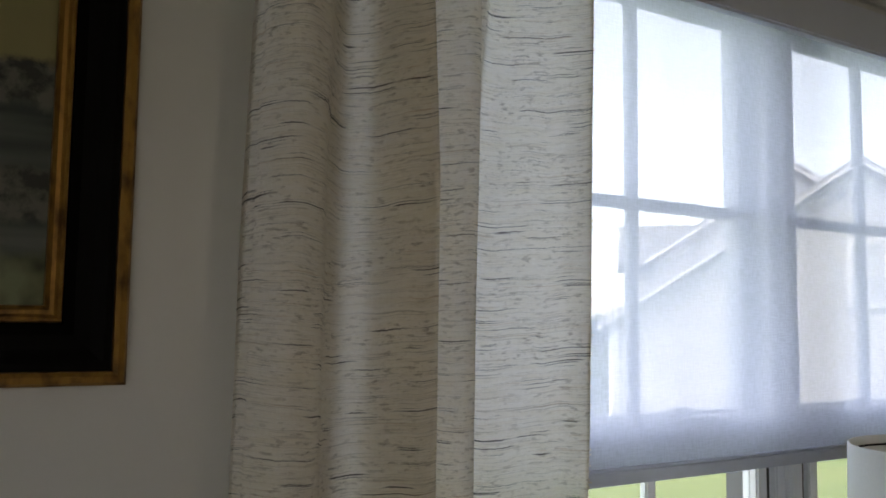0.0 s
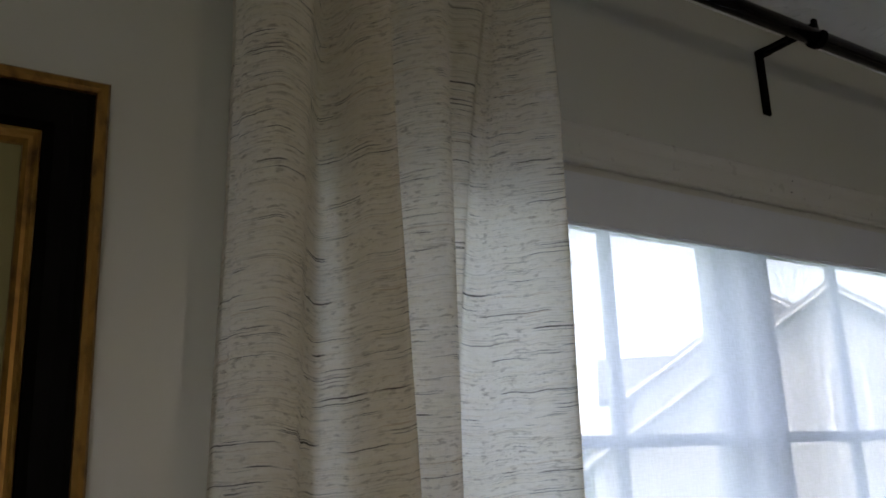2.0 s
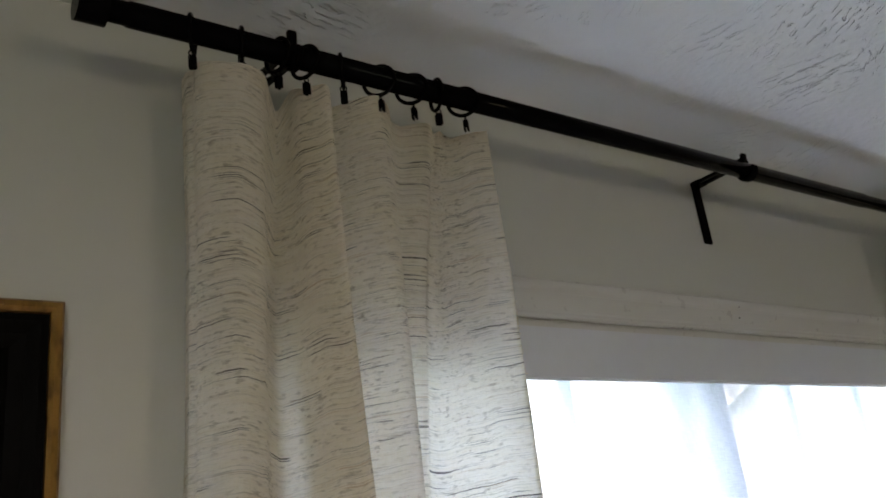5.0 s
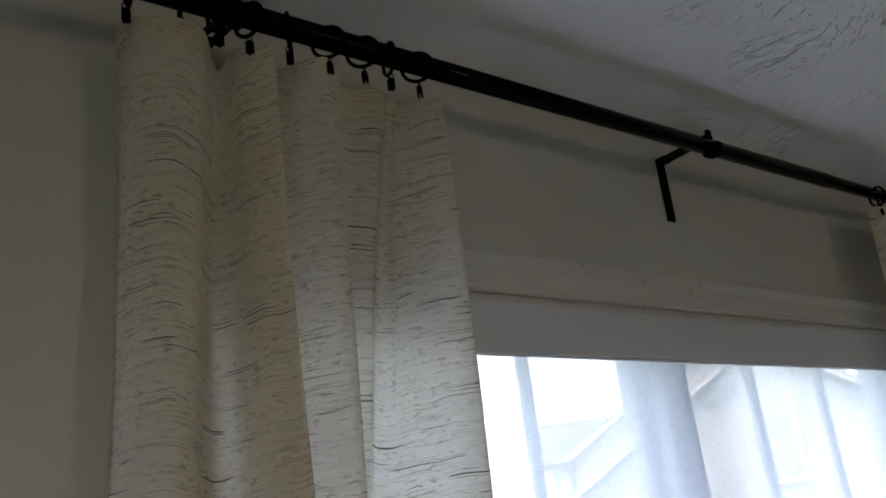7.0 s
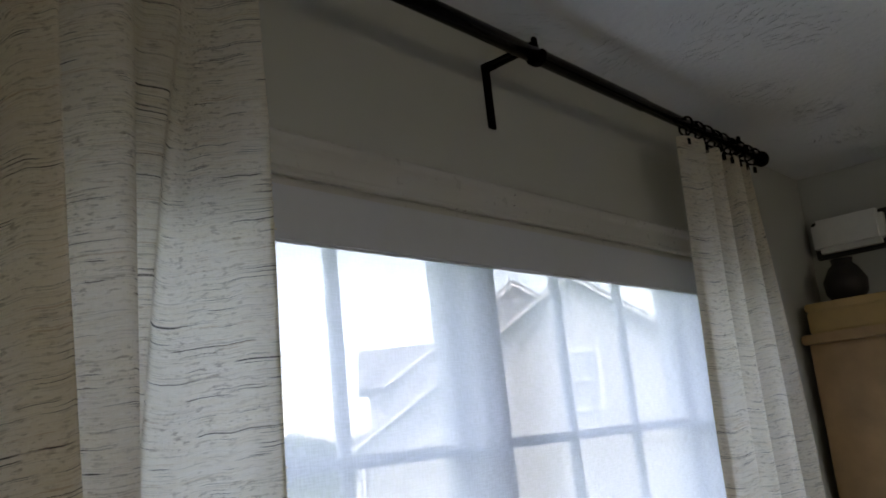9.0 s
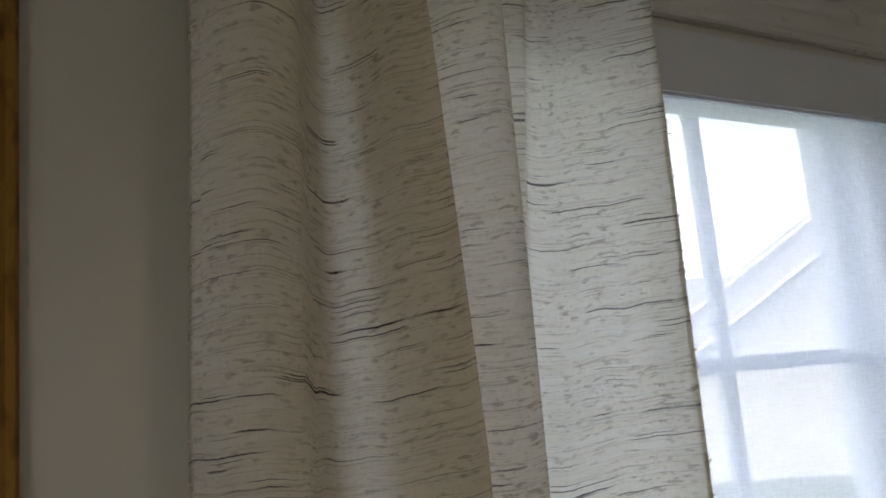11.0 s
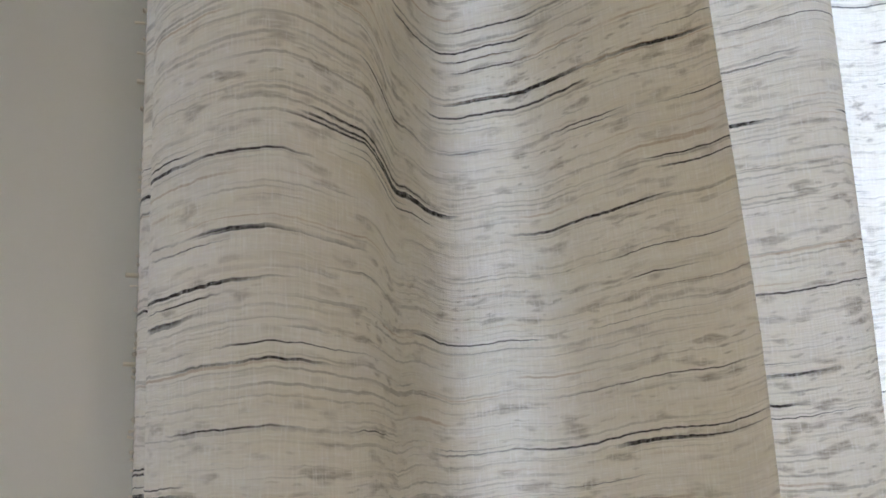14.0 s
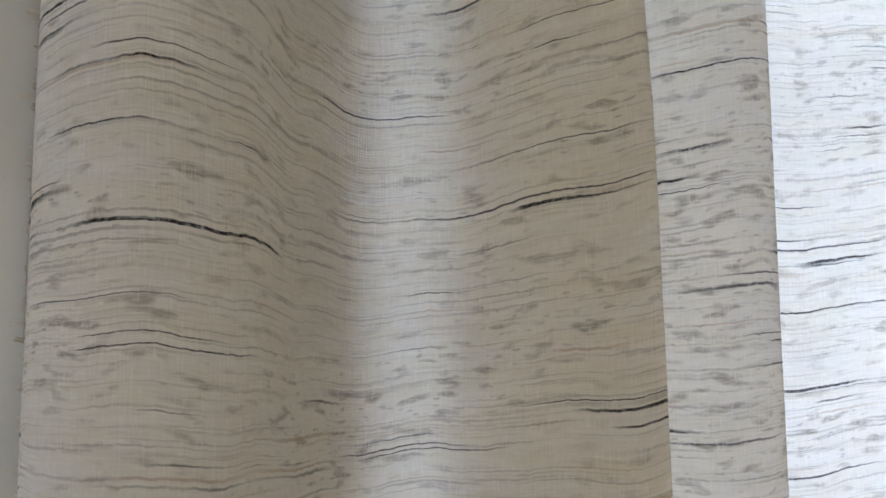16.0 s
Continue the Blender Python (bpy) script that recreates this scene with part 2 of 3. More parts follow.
def leaf_mat():
    m = Nodes("leaves")
    info = m.add("ShaderNodeNewGeometry")
    col = m.mix(info.outputs["Random Per Island"], (0.05, 0.09, 0.03), (0.11, 0.15, 0.06))
    m.principled(col, 0.8)
    return m.mat


def black_enamel():
    m = Nodes("black_enamel")
    worn = m.noise(m.coords(), 35.0, 4.0)
    n = m.principled((0.003, 0.003, 0.0035), m.ramp(worn, 0.3, 0.7, 0.05, 0.09))
    n.inputs["Specular IOR Level"].default_value = 0.025
    return m.mat


MAT_WALL = painted("greige_wall_paint", (0.474, 0.481, 0.454), 0.42, 190, 0.06, 0.03)
MAT_CEIL = ceiling_paint()
MAT_TRIM = painted("off_white_trim_paint", (0.50, 0.50, 0.49), 0.34, 60, 0.01, 0.02)
MAT_VINYL = plain("white_window_vinyl", (0.79, 0.82, 0.87), 0.35, 0, 0.04)
MAT_FLOOR = plain("pale_bounce_floor", (0.60, 0.57, 0.52), 0.95, 0, 0.15, 60)
MAT_BLACK = black_enamel()
MAT_CLOTH = slub_cloth("slub_linen", (0.880, 0.834, 0.748))
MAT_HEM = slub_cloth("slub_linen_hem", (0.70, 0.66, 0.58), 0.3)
MAT_SHEER = sheer_cloth()
MAT_FASCIA = plain("white_fascia", (0.53, 0.56, 0.62), 0.45, 0, 0.03)
MAT_FLANK = plain("grey_flank_cover", (0.10, 0.105, 0.11), 0.6, 0, 0.2)
MAT_RAIL = plain("grey_bottom_rail", (0.52, 0.57, 0.68), 0.4, 0.2, 0.08)
MAT_GLASS = pane_glass()
MAT_GILT = gilt()
MAT_EBONY = plain("black_lacquer", (0.0015, 0.0013, 0.0012), 0.6, 0, 0.3, 30, 0.0, 0.05)
MAT_PRINT = landscape_print()
MAT_SHADE = plain("white_linen_shade", (0.78, 0.77, 0.74), 0.9, 0, 0.05, 200)
MAT_CERAMIC = plain("white_ceramic", (0.7, 0.7, 0.68), 0.2, 0, 0.05)
MAT_OAK = plain("light_oak", (0.42, 0.27, 0.13), 0.5, 0, 0.25, 12)
MAT_TAN = plain("tan_cardboard", (0.50, 0.34, 0.14), 0.7, 0, 0.12, 25)
MAT_WHITE = plain("white_plastic", (0.78, 0.78, 0.75), 0.4, 0, 0.04)
MAT_DARK = plain("dark_plastic", (0.02, 0.02, 0.02), 0.5, 0, 0.2)
MAT_LAWN = grass_ground()
MAT_SIDING = plain("pale_siding", (0.60, 0.60, 0.60), 0.7, 0, 0.06, 2)
MAT_ROOF = plain("grey_shingles", (0.40, 0.40, 0.42), 0.9, 0, 0.3, 6)
MAT_HWHITE = plain("white_house_trim", (0.82, 0.82, 0.83), 0.5, 0, 0.03)
MAT_HGLASS = plain("grey_window_glass", (0.46, 0.48, 0.51), 0.1, 0, 0.1)
MAT_LEAF = leaf_mat()
MAT_BARK = plain("bark", (0.10, 0.075, 0.055), 0.9, 0, 0.4, 12)


# ---- mesh helpers ----
def thing(name, label, category, at=(0, 0, 0), group="", kind=""):
    ob = new(name)
    ob.location = at
    ob.empty_display_size = 0.05
    return tagged(ob, label, category, group, kind)


def finish(name, bm, mat, smooth=False):
    me = bpy.data.meshes.new(name)
    bmesh.ops.recalc_face_normals(bm, faces=bm.faces)
    bm.to_mesh(me)
    bm.free()
    me.materials.append(mat)
    if smooth:
        for p in me.polygons:
            p.use_smooth = True
    return new(name, me)


def part(name, bm, mat, parent, label="", smooth=False):
    """Links a bmesh as one mesh object under a thing or a part."""
    ob = finish(name, bm, mat, smooth)
    ob.parent = parent
    if parent is not None:
        up, p = Matrix(), parent
        chain = []
        while p is not None:
            chain.append(p)
            p = p.parent
        for p in reversed(chain):
            up = up @ p.matrix_parent_inverse @ p.matrix_basis
        ob.matrix_parent_inverse = up.inverted()
    return tagged(ob, label) if label else ob


def box(bm, x0, x1, y0, y1, z0, z1, bevel=0.0):
    r = bmesh.ops.create_cube(bm, size=1.0, matrix=Matrix.LocRotScale(((x0 + x1) / 2, (y0 + y1) / 2, (z0 + z1) / 2), None, (x1 - x0, y1 - y0, z1 - z0)))
    if bevel > 0:
        edges = list({e for v in r["verts"] for e in v.link_edges})
        bmesh.ops.bevel(bm, geom=edges, offset=bevel, segments=2, affect="EDGES", clamp_overlap=True)
    return bm


def boxed(*dims, bevel=0.0):
    return box(bmesh.new(), *dims, bevel=bevel)


def cyl(bm, a, b, r0, r1=None, seg=24):
    a, b = Vector(a), Vector(b)
    r1 = r0 if r1 is None else r1
    turn = (b - a).to_track_quat("Z", "Y").to_matrix().to_4x4()
    bmesh.ops.create_cone(bm, cap_ends=True, segments=seg, radius1=r0, radius2=r1, depth=(b - a).length, matrix=Matrix.Translation((a + b) / 2) @ turn)
    return bm


def lathe(bm, profile, seg=32, at=(0, 0, 0)):
    """A turned body from (radius, height) pairs."""
    rings = []
    for r, z in profile:
        rings.append([bm.verts.new((at[0] + r * math.cos(2 * math.pi * i / seg), at[1] + r * math.sin(2 * math.pi * i / seg), at[2] + z)) for i in range(seg)])
    for lo, hi in zip(rings, rings[1:]):
        for i in range(seg):
            bm.faces.new((lo[i], lo[(i + 1) % seg], hi[(i + 1) % seg], hi[i]))
    return bm


def tube(bm, pts, r, seg=10, closed=False):
    """A round wire along a line of points."""
    pts = [Vector(p) for p in pts]
    n = len(pts)
    rings = []
    for i, p in enumerate(pts):
        a = pts[i - 1] if (i > 0 or closed) else p
        b = pts[(i + 1) % n] if (i < n - 1 or closed) else p
        d = (b - a).normalized()
        side = d.cross(Vector((0.31, 0.2, 0.93))).normalized()
        up = side.cross(d)
        rings.append([bm.verts.new(p + r * (math.cos(2 * math.pi * k / seg) * side + math.sin(2 * math.pi * k / seg) * up)) for k in range(seg)])
    pairs = list(zip(rings, rings[1:])) + ([(rings[-1], rings[0])] if closed else [])
    for lo, hi in pairs:
        for k in range(seg):
            bm.faces.new((lo[k], lo[(k + 1) % seg], hi[(k + 1) % seg], hi[k]))
    if not closed:
        bm.faces.new(rings[0]), bm.faces.new(rings[-1])
    return bm


def prism(bm, outline, y0, y1):
    """A solid from an outline in x and z, between two depths."""
    front = [bm.verts.new((x, y0, z)) for x, z in outline]
    rear = [bm.verts.new((x, y1, z)) for x, z in outline]
    bm.faces.new(front), bm.faces.new(list(reversed(rear)))
    for i in range(len(outline)):
        j = (i + 1) % len(outline)
        bm.faces.new((front[i], rear[i], rear[j], front[j]))
    return bm


def moulding(bm, x0, x1, z0, z1, profile):
    """A mitred frame round a rectangle in the wall's plane; profile: (inset from the outer edge, y)."""
    corners = [(x0, z0, 1, 1), (x1, z0, -1, 1), (x1, z1, -1, -1), (x0, z1, 1, -1)]
    loops = [[bm.verts.new((x + sx * d, y, z + sz * d)) for d, y in profile] for x, z, sx, sz in corners]
    for i in range(4):
        a, b = loops[i], loops[(i + 1) % 4]
        for k in range(len(profile) - 1):
            bm.faces.new((a[k], b[k], b[k + 1], a[k + 1]))
    return bm


# ---- the room ----
WALL_Y, WALL_T = 0.9265, 0.24
OUT_Y = WALL_Y + WALL_T
X_W, X_E, Y_S, CEIL = -2.4, 3.107, -3.1, 2.44
OX0, OX1, OZ0, OZ1 = 0.404, 2.452, 0.46, 2.075     # the opening of the window
SX0, SX1, SZ0, SZ1 = -2.20, -0.80, 1.37, 2.25            # openings added behind the camera for the fill lamps
TX0, TX1, TZ0, TZ1 = 0.79, 1.17, 1.66, 2.04

# the floor is out of view; its pale colour is there to bounce light up
tagged(finish("floor", boxed(X_W - 0.2, X_E + 0.2, Y_S - 0.2, OUT_Y, -0.12, 0.0), MAT_FLOOR), "pale floor out of view, kept light to brighten the ceiling", "floor", kind="structure")
tagged(finish("ceiling", boxed(X_W - 0.2, X_E + 0.2, Y_S - 0.2, OUT_Y, CEIL, CEIL + 0.15), MAT_CEIL), "white stamped plaster ceiling", "ceiling", kind="structure")


def wall_with_opening(name, x0, x1, y0, y1, ox0, ox1, oz0, oz1, label):
    bm = bmesh.new()
    for a, b, c, d in ((x0, ox0, 0, CEIL), (ox1, x1, 0, CEIL), (ox0, ox1, 0, oz0), (ox0, ox1, oz1, CEIL)):
        box(bm, a, b, y0, y1, c, d)
    tagged(finish(name, bm, MAT_WALL), label, "wall", kind="structure")


wall_with_opening("wall_north", X_W, X_E, WALL_Y, OUT_Y, OX0, OX1, OZ0, OZ1, "warm greige painted wall round the window")
wall_with_opening("wall_south", X_W, 0.5, Y_S - 0.2, Y_S, SX0, SX1, SZ0, SZ1, "warm greige painted wall with a wide opening for fill light")
wall_with_opening("wall_south_east", 0.5, X_E, Y_S - 0.2, Y_S, TX0, TX1, TZ0, TZ1, "warm greige painted wall with a small square opening for a lamp")
tagged(finish("wall_east", boxed(X_E, X_E + 0.2, Y_S - 0.2, OUT_Y, 0, CEIL), MAT_WALL), "warm greige painted side wall", "wall", kind="structure")
tagged(finish("wall_west", boxed(X_W - 0.2, X_W, Y_S - 0.2, OUT_Y, 0, CEIL), MAT_WALL), "warm greige painted side wall", "wall", kind="structure")
bm = bmesh.new()
box(bm, X_W, X_E, WALL_Y - 0.014, WALL_Y, 0.0, 0.11, 0.003)
tagged(finish("baseboard", bm, MAT_TRIM), "white painted baseboard", "baseboard", kind="structure")

# ---- the window ----
window = thing("window_1", "white twin double-hung window with grilles", "window", (1.428, 1.1, OZ0), kind="structure")
CAS = 0.066
# casing: flat board with a raised back band
for nm, dims in (("side_casing", (OX0 - CAS, OX0, WALL_Y - 0.018, WALL_Y, OZ0, OZ1)), ("side_casing", (OX1, OX1 + CAS, WALL_Y - 0.018, WALL_Y, OZ0, OZ1))):
    part(nm, boxed(*dims, bevel=0.004), MAT_TRIM, window)
# the head's profile, from its lower edge up: rounded lip, flat, ogee, back band
CASING = ((0.000, 0.001), (0.002, 0.000), (0.002, 0.010), (0.005, 0.0125), (0.010, 0.0125), (0.013, 0.0140), (0.040, 0.0150), (0.044, 0.0165), (0.048, 0.0195), (0.052, 0.0210), (0.058, 0.0215), (0.062, 0.0195), (0.064, 0.015), (0.066, 0.000))
bm = bmesh.new()
ends = [[bm.verts.new((x, WALL_Y - out, OZ1 + up)) for up, out in CASING] for x in (OX0 - CAS, OX1 + CAS)]
for k in range(len(CASING) - 1):
    bm.faces.new((ends[0][k], ends[1][k], ends[1][k + 1], ends[0][k + 1]))
for end in ends:
    bm.faces.new(end)
head = part("head_casing", bm, MAT_TRIM, window)
for k in (0.028, 0.048):
    part("nail_hole", cyl(bmesh.new(), (1.368, WALL_Y - 0.0164 - 0.004 * (k > 0.04), OZ1 + k), (1.368, WALL_Y - 0.012, OZ1 + k), 0.0012, seg=10), MAT_DARK, head)
part("sill", boxed(OX0 - 0.09, OX1 + 0.09, WALL_Y - 0.05, OUT_Y - 0.06, OZ0 - 0.03, OZ0, bevel=0.006), MAT_TRIM, window)
bm = bmesh.new()
for a, b, c, d in ((OX0, OX0 + 0.015, OZ0, OZ1), (OX1 - 0.015, OX1, OZ0, OZ1), (OX0 + 0.015, OX1 - 0.015, OZ1 - 0.015, OZ1)):
    box(bm, a, b, WALL_Y + 0.001, 1.05 if c > 1.5 else OUT_Y, c, d)
part("jamb", bm, MAT_TRIM, window)
MUL = 1.428
SIDE0, SIDE1 = 0.490, 2.366     # outer edges of the two sashes
for a, b in ((OX0 + 0.016, SIDE0), (SIDE1, OX1 - 0.016)):
    part("side_jamb", boxed(a, b, 1.055, OUT_Y, OZ0, OZ1 - 0.001, bevel=0.004), MAT_VINYL, window)
bm = boxed(MUL - 0.040, MUL + 0.040, 1.051, OUT_Y, OZ0, OZ1 - 0.001, bevel=0.004)
box(bm, MUL - 0.016, MUL + 0.016, 1.036, 1.053, OZ0, OZ1 - 0.016, 0.003)
part("mullion", bm, MAT_VINYL, window)


def sash(name, x0, x1, z0, z1, y, rows, rail=0.05, bottom=0.04, head=0.03):
    """One sash: frame, bars and panes, three lights wide."""
    bm = bmesh.new()
    top = z1 - head
    for a, b, c, d in ((x0, x0 + rail, z0, z1), (x1 - rail, x1, z0, z1), (x0 + rail, x1 - rail, z0, z0 + bottom), (x0 + rail, x1 - rail, top, z1)):
        box(bm, a, b, y - 0.018, y + 0.018, c, d, 0.004)
    ob = part(name, bm, MAT_VINYL, window)
    ix0, ix1, iz0 = x0 + rail, x1 - rail, z0 + bottom
    w = (ix1 - ix0 - 2 * 0.024) / 3
    xs = [ix0 + w + 0.012, ix0 + 2 * w + 0.036]
    for x in xs:
        part("bar", boxed(x - 0.012, x + 0.012, y - 0.009, y + 0.009, iz0, top, bevel=0.003), MAT_VINYL, ob)
    zs = [iz0 + (top - iz0) * k / rows for k in range(1, rows)]
    for z in zs:
        for k in range(3):
            a = ix0 + k * (w + 0.024)
            part("bar", boxed(a, a + w, y - 0.008, y + 0.008, z - 0.011, z + 0.011, bevel=0.003), MAT_VINYL, ob)
    for k in range(3):
        a = ix0 + k * (w + 0.024)
        pane = part("pane", boxed(a, a + w, y - 0.0015, y + 0.0015, iz0, top), MAT_GLASS, ob)
        pane.visible_shadow = False
    return ob


RIGHT_IN, LEFT_IN = MUL + 0.041, MUL - 0.041
for x0, x1 in ((SIDE0 + 0.001, LEFT_IN), (RIGHT_IN, SIDE1 - 0.001)):
    sash("upper_sash", x0, x1, 1.255, OZ1 - 0.001, 1.113, 2, rail=0.031, bottom=0.042, head=0.029)
    # dark strips stand in for the shade in the gaps beside the lower sash
    for a in (x0, x1 - 0.019):
        part("gap_shade_strip", boxed(a + (0.006 if a == x0 else 0.005), a + (0.014 if a == x0 else 0.013), 1.062, 1.078, OZ0 + 0.001, 1.254), MAT_DARK, window, "dark strip standing in for the shaded gap beside the sash")
    sash("lower_sash", x0 + 0.02, x1 - 0.02, OZ0 + 0.002, 1.292, 1.072, 2, rail=0.03, bottom=0.05, head=0.075)

# grey panels added to dim the mullion's sky-lit flanks, outside the lower sashes
for a in (MUL - 0.0435, MUL + 0.0405):
    part("flank_cover", boxed(a, a + 0.003, 1.092, OUT_Y - 0.001, OZ0 + 0.002, 1.253), MAT_FLANK, window, "grey panel added to dim the mullion's sky-lit flank")

# cam locks on the two meeting rails
for x in (1.130, 1.655):
    lock = part("sash_lock", boxed(x - 0.030, x + 0.030, 1.048, 1.064, 1.2925, 1.299, bevel=0.002), MAT_VINYL, window)
    bm = cyl(bmesh.new(), (x, 1.056, 1.299), (x, 1.056, 1.309), 0.008, 0.006, 16)
    box(bm, x - 0.004, x + 0.034, 1.051, 1.061, 1.304, 1.311, 0.002)
    part("lever", bm, MAT_VINYL, lock)

# the added fill openings behind the camera, never in view: plain frames
window2 = thing("fill_opening_wide", "white framed opening added behind the camera for fill light", "window", ((SX0 + SX1) / 2, Y_S, SZ0), kind="structure")
part("frame", moulding(bmesh.new(), SX0 - 0.06, SX1 + 0.06, SZ0 - 0.06, SZ1 + 0.06, [(0, Y_S), (0, Y_S + 0.02), (0.06, Y_S + 0.02), (0.06, Y_S)]), MAT_TRIM, window2)
window3 = thing("fill_opening_small", "small white framed opening added behind the camera for a warm lamp", "window", ((TX0 + TX1) / 2, Y_S, TZ0), kind="structure")
part("frame", moulding(bmesh.new(), TX0 - 0.06, TX1 + 0.06, TZ0 - 0.06, TZ1 + 0.06, [(0, Y_S), (0, Y_S + 0.02), (0.06, Y_S + 0.02), (0.06, Y_S)]), MAT_TRIM, window3)

# ---- roller blind ----
blind = thing("roller_blind", "sheer white roller blind drawn most of the way down", "blind", (1.428, 0.96, OZ1))
part("fascia", boxed(OX0 + 0.018, OX1 - 0.018, WALL_Y - 0.002, WALL_Y + 0.008, 1.981, OZ1 - 0.007, bevel=0.004), MAT_FASCIA, blind)
bm = cyl(bmesh.new(), (OX0 + 0.02, 0.974, 2.028), (OX1 - 0.02, 0.974, 2.028), 0.026, seg=32)
part("roll", bm, MAT_FASCIA, blind, smooth=False)
bm = bmesh.new()
uvl = bm.loops.layers.uv.new("UVMap")
NX, NZ, FY = 48, 20, 1.0
grid = []
for j in range(NZ + 1):
    z = 1.229 + (2.028 - 1.229) * j / NZ
    row = []
    for i in range(NX + 1):
        x = OX0 + 0.024 + (OX1 - OX0 - 0.048) * i / NX
        row.append(bm.verts.new((x, FY + 0.0012 * math.sin(x * 9.0) + 0.0008 * math.sin(x * 23 + z * 3), z)))
    grid.append(row)
for j in range(NZ):
    for i in range(NX):
        f = bm.faces.new((grid[j][i], grid[j][i + 1], grid[j + 1][i + 1], grid[j + 1][i]))
        for lp in f.loops:
            lp[uvl].uv = (lp.vert.co.x, lp.vert.co.z)
part("cloth", bm, MAT_SHEER, blind, "sheer white cloth", True)
part("bottom_rail", boxed(OX0 + 0.024, OX1 - 0.024, FY - 0.008, FY + 0.008, 1.204, 1.230, bevel=0.005), MAT_RAIL, blind)

# ---- curtain rod ----
ROD_Y, ROD_Z = 0.792, 2.3465
rod = thing("curtain_rod", "black metal curtain rod on three wall brackets", "curtain rod", (1.3, ROD_Y, ROD_Z))
part("tube", cyl(bmesh.new(), (0.17, ROD_Y, ROD_Z), (2.37, ROD_Y, ROD_Z), 0.0135, seg=32), MAT_BLACK, rod, smooth=True)
part("sleeve", cyl(bmesh.new(), (0.212, ROD_Y, ROD_Z), (1.72, ROD_Y, ROD_Z), 0.0150, seg=32), MAT_BLACK, rod, smooth=True)
bm = cyl(bmesh.new(), (0.158, ROD_Y, ROD_Z), (0.190, ROD_Y, ROD_Z), 0.0205, seg=32)
part("end_cap", bm, MAT_BLACK, rod)
bm = bmesh.new()
bmesh.ops.create_uvsphere(bm, u_segments=24, v_segments=14, radius=0.022, matrix=Matrix.Translation((2.386, ROD_Y, ROD_Z)))
part("finial", bm, MAT_BLACK, rod, smooth=True)


def bracket(x_wall, x_rod, fall=0.010):
    """Flat bar on the wall, bent arm, and a cup with a screw tab round the rod."""
    ob = part("bracket", boxed(x_wall - 0.0115, x_wall + 0.0115, WALL_Y - 0.006, WALL_Y, 2.254, 2.382, bevel=0.002), MAT_BLACK, rod)
    bm = bmesh.new()
    n = 8
    for side in (-0.013, 0.005):
        ring = []
        for k in range(n + 1):
            t = k / n
            x = x_wall + (x_rod - x_wall) * t + side
            y = WALL_Y - 0.004 + (ROD_Y - WALL_Y + 0.004) * t
            z = 2.378 - fall * t
            ring.append([bm.verts.new((x + dx, y, z + dz)) for dx, dz in ((0, -0.003), (0.008, -0.003), (0.008, 0.003), (0, 0.003))])
        for a, b in zip(ring, ring[1:]):
            for q in range(4):
                bm.faces.new((a[q], a[(q + 1) % 4], b[(q + 1) % 4], b[q]))
        bm.faces.new(ring[0]), bm.faces.new(ring[-1])
    box(bm, x_wall - 0.0115, x_wall + 0.0115, WALL_Y - 0.024, WALL_Y, 2.373, 2.384, 0.001)
    box(bm, (x_wall + x_rod) / 2 - 0.011, (x_wall + x_rod) / 2 + 0.011, 0.852, 0.862, 2.3755 - fall / 2, 2.3805 - fall / 2, 0.001)
    part("arm", bm, MAT_BLACK, ob)
    bm = bmesh.new()
    arc = [(x_rod, ROD_Y + 0.0172 * math.cos(a), ROD_Z + 0.0172 * math.sin(a)) for a in [math.pi * (1.0 - 0.1 + 1.2 * k / 14) for k in range(15)]]
    for dx in (-0.005, 0.0, 0.005):
        tube(bm, [(x + dx, y, z) for x, y, z in arc], 0.0026, 8)
    box(bm, x_rod - 0.006, x_rod + 0.006, ROD_Y - 0.004, ROD_Y + 0.004, ROD_Z + 0.0145, ROD_Z + 0.036, 0.0015)
    part("cup", bm, MAT_BLACK, ob)


bracket(0.417, 0.410, 0.030)
bracket(1.346, 1.323)
bracket(2.27, 2.245)


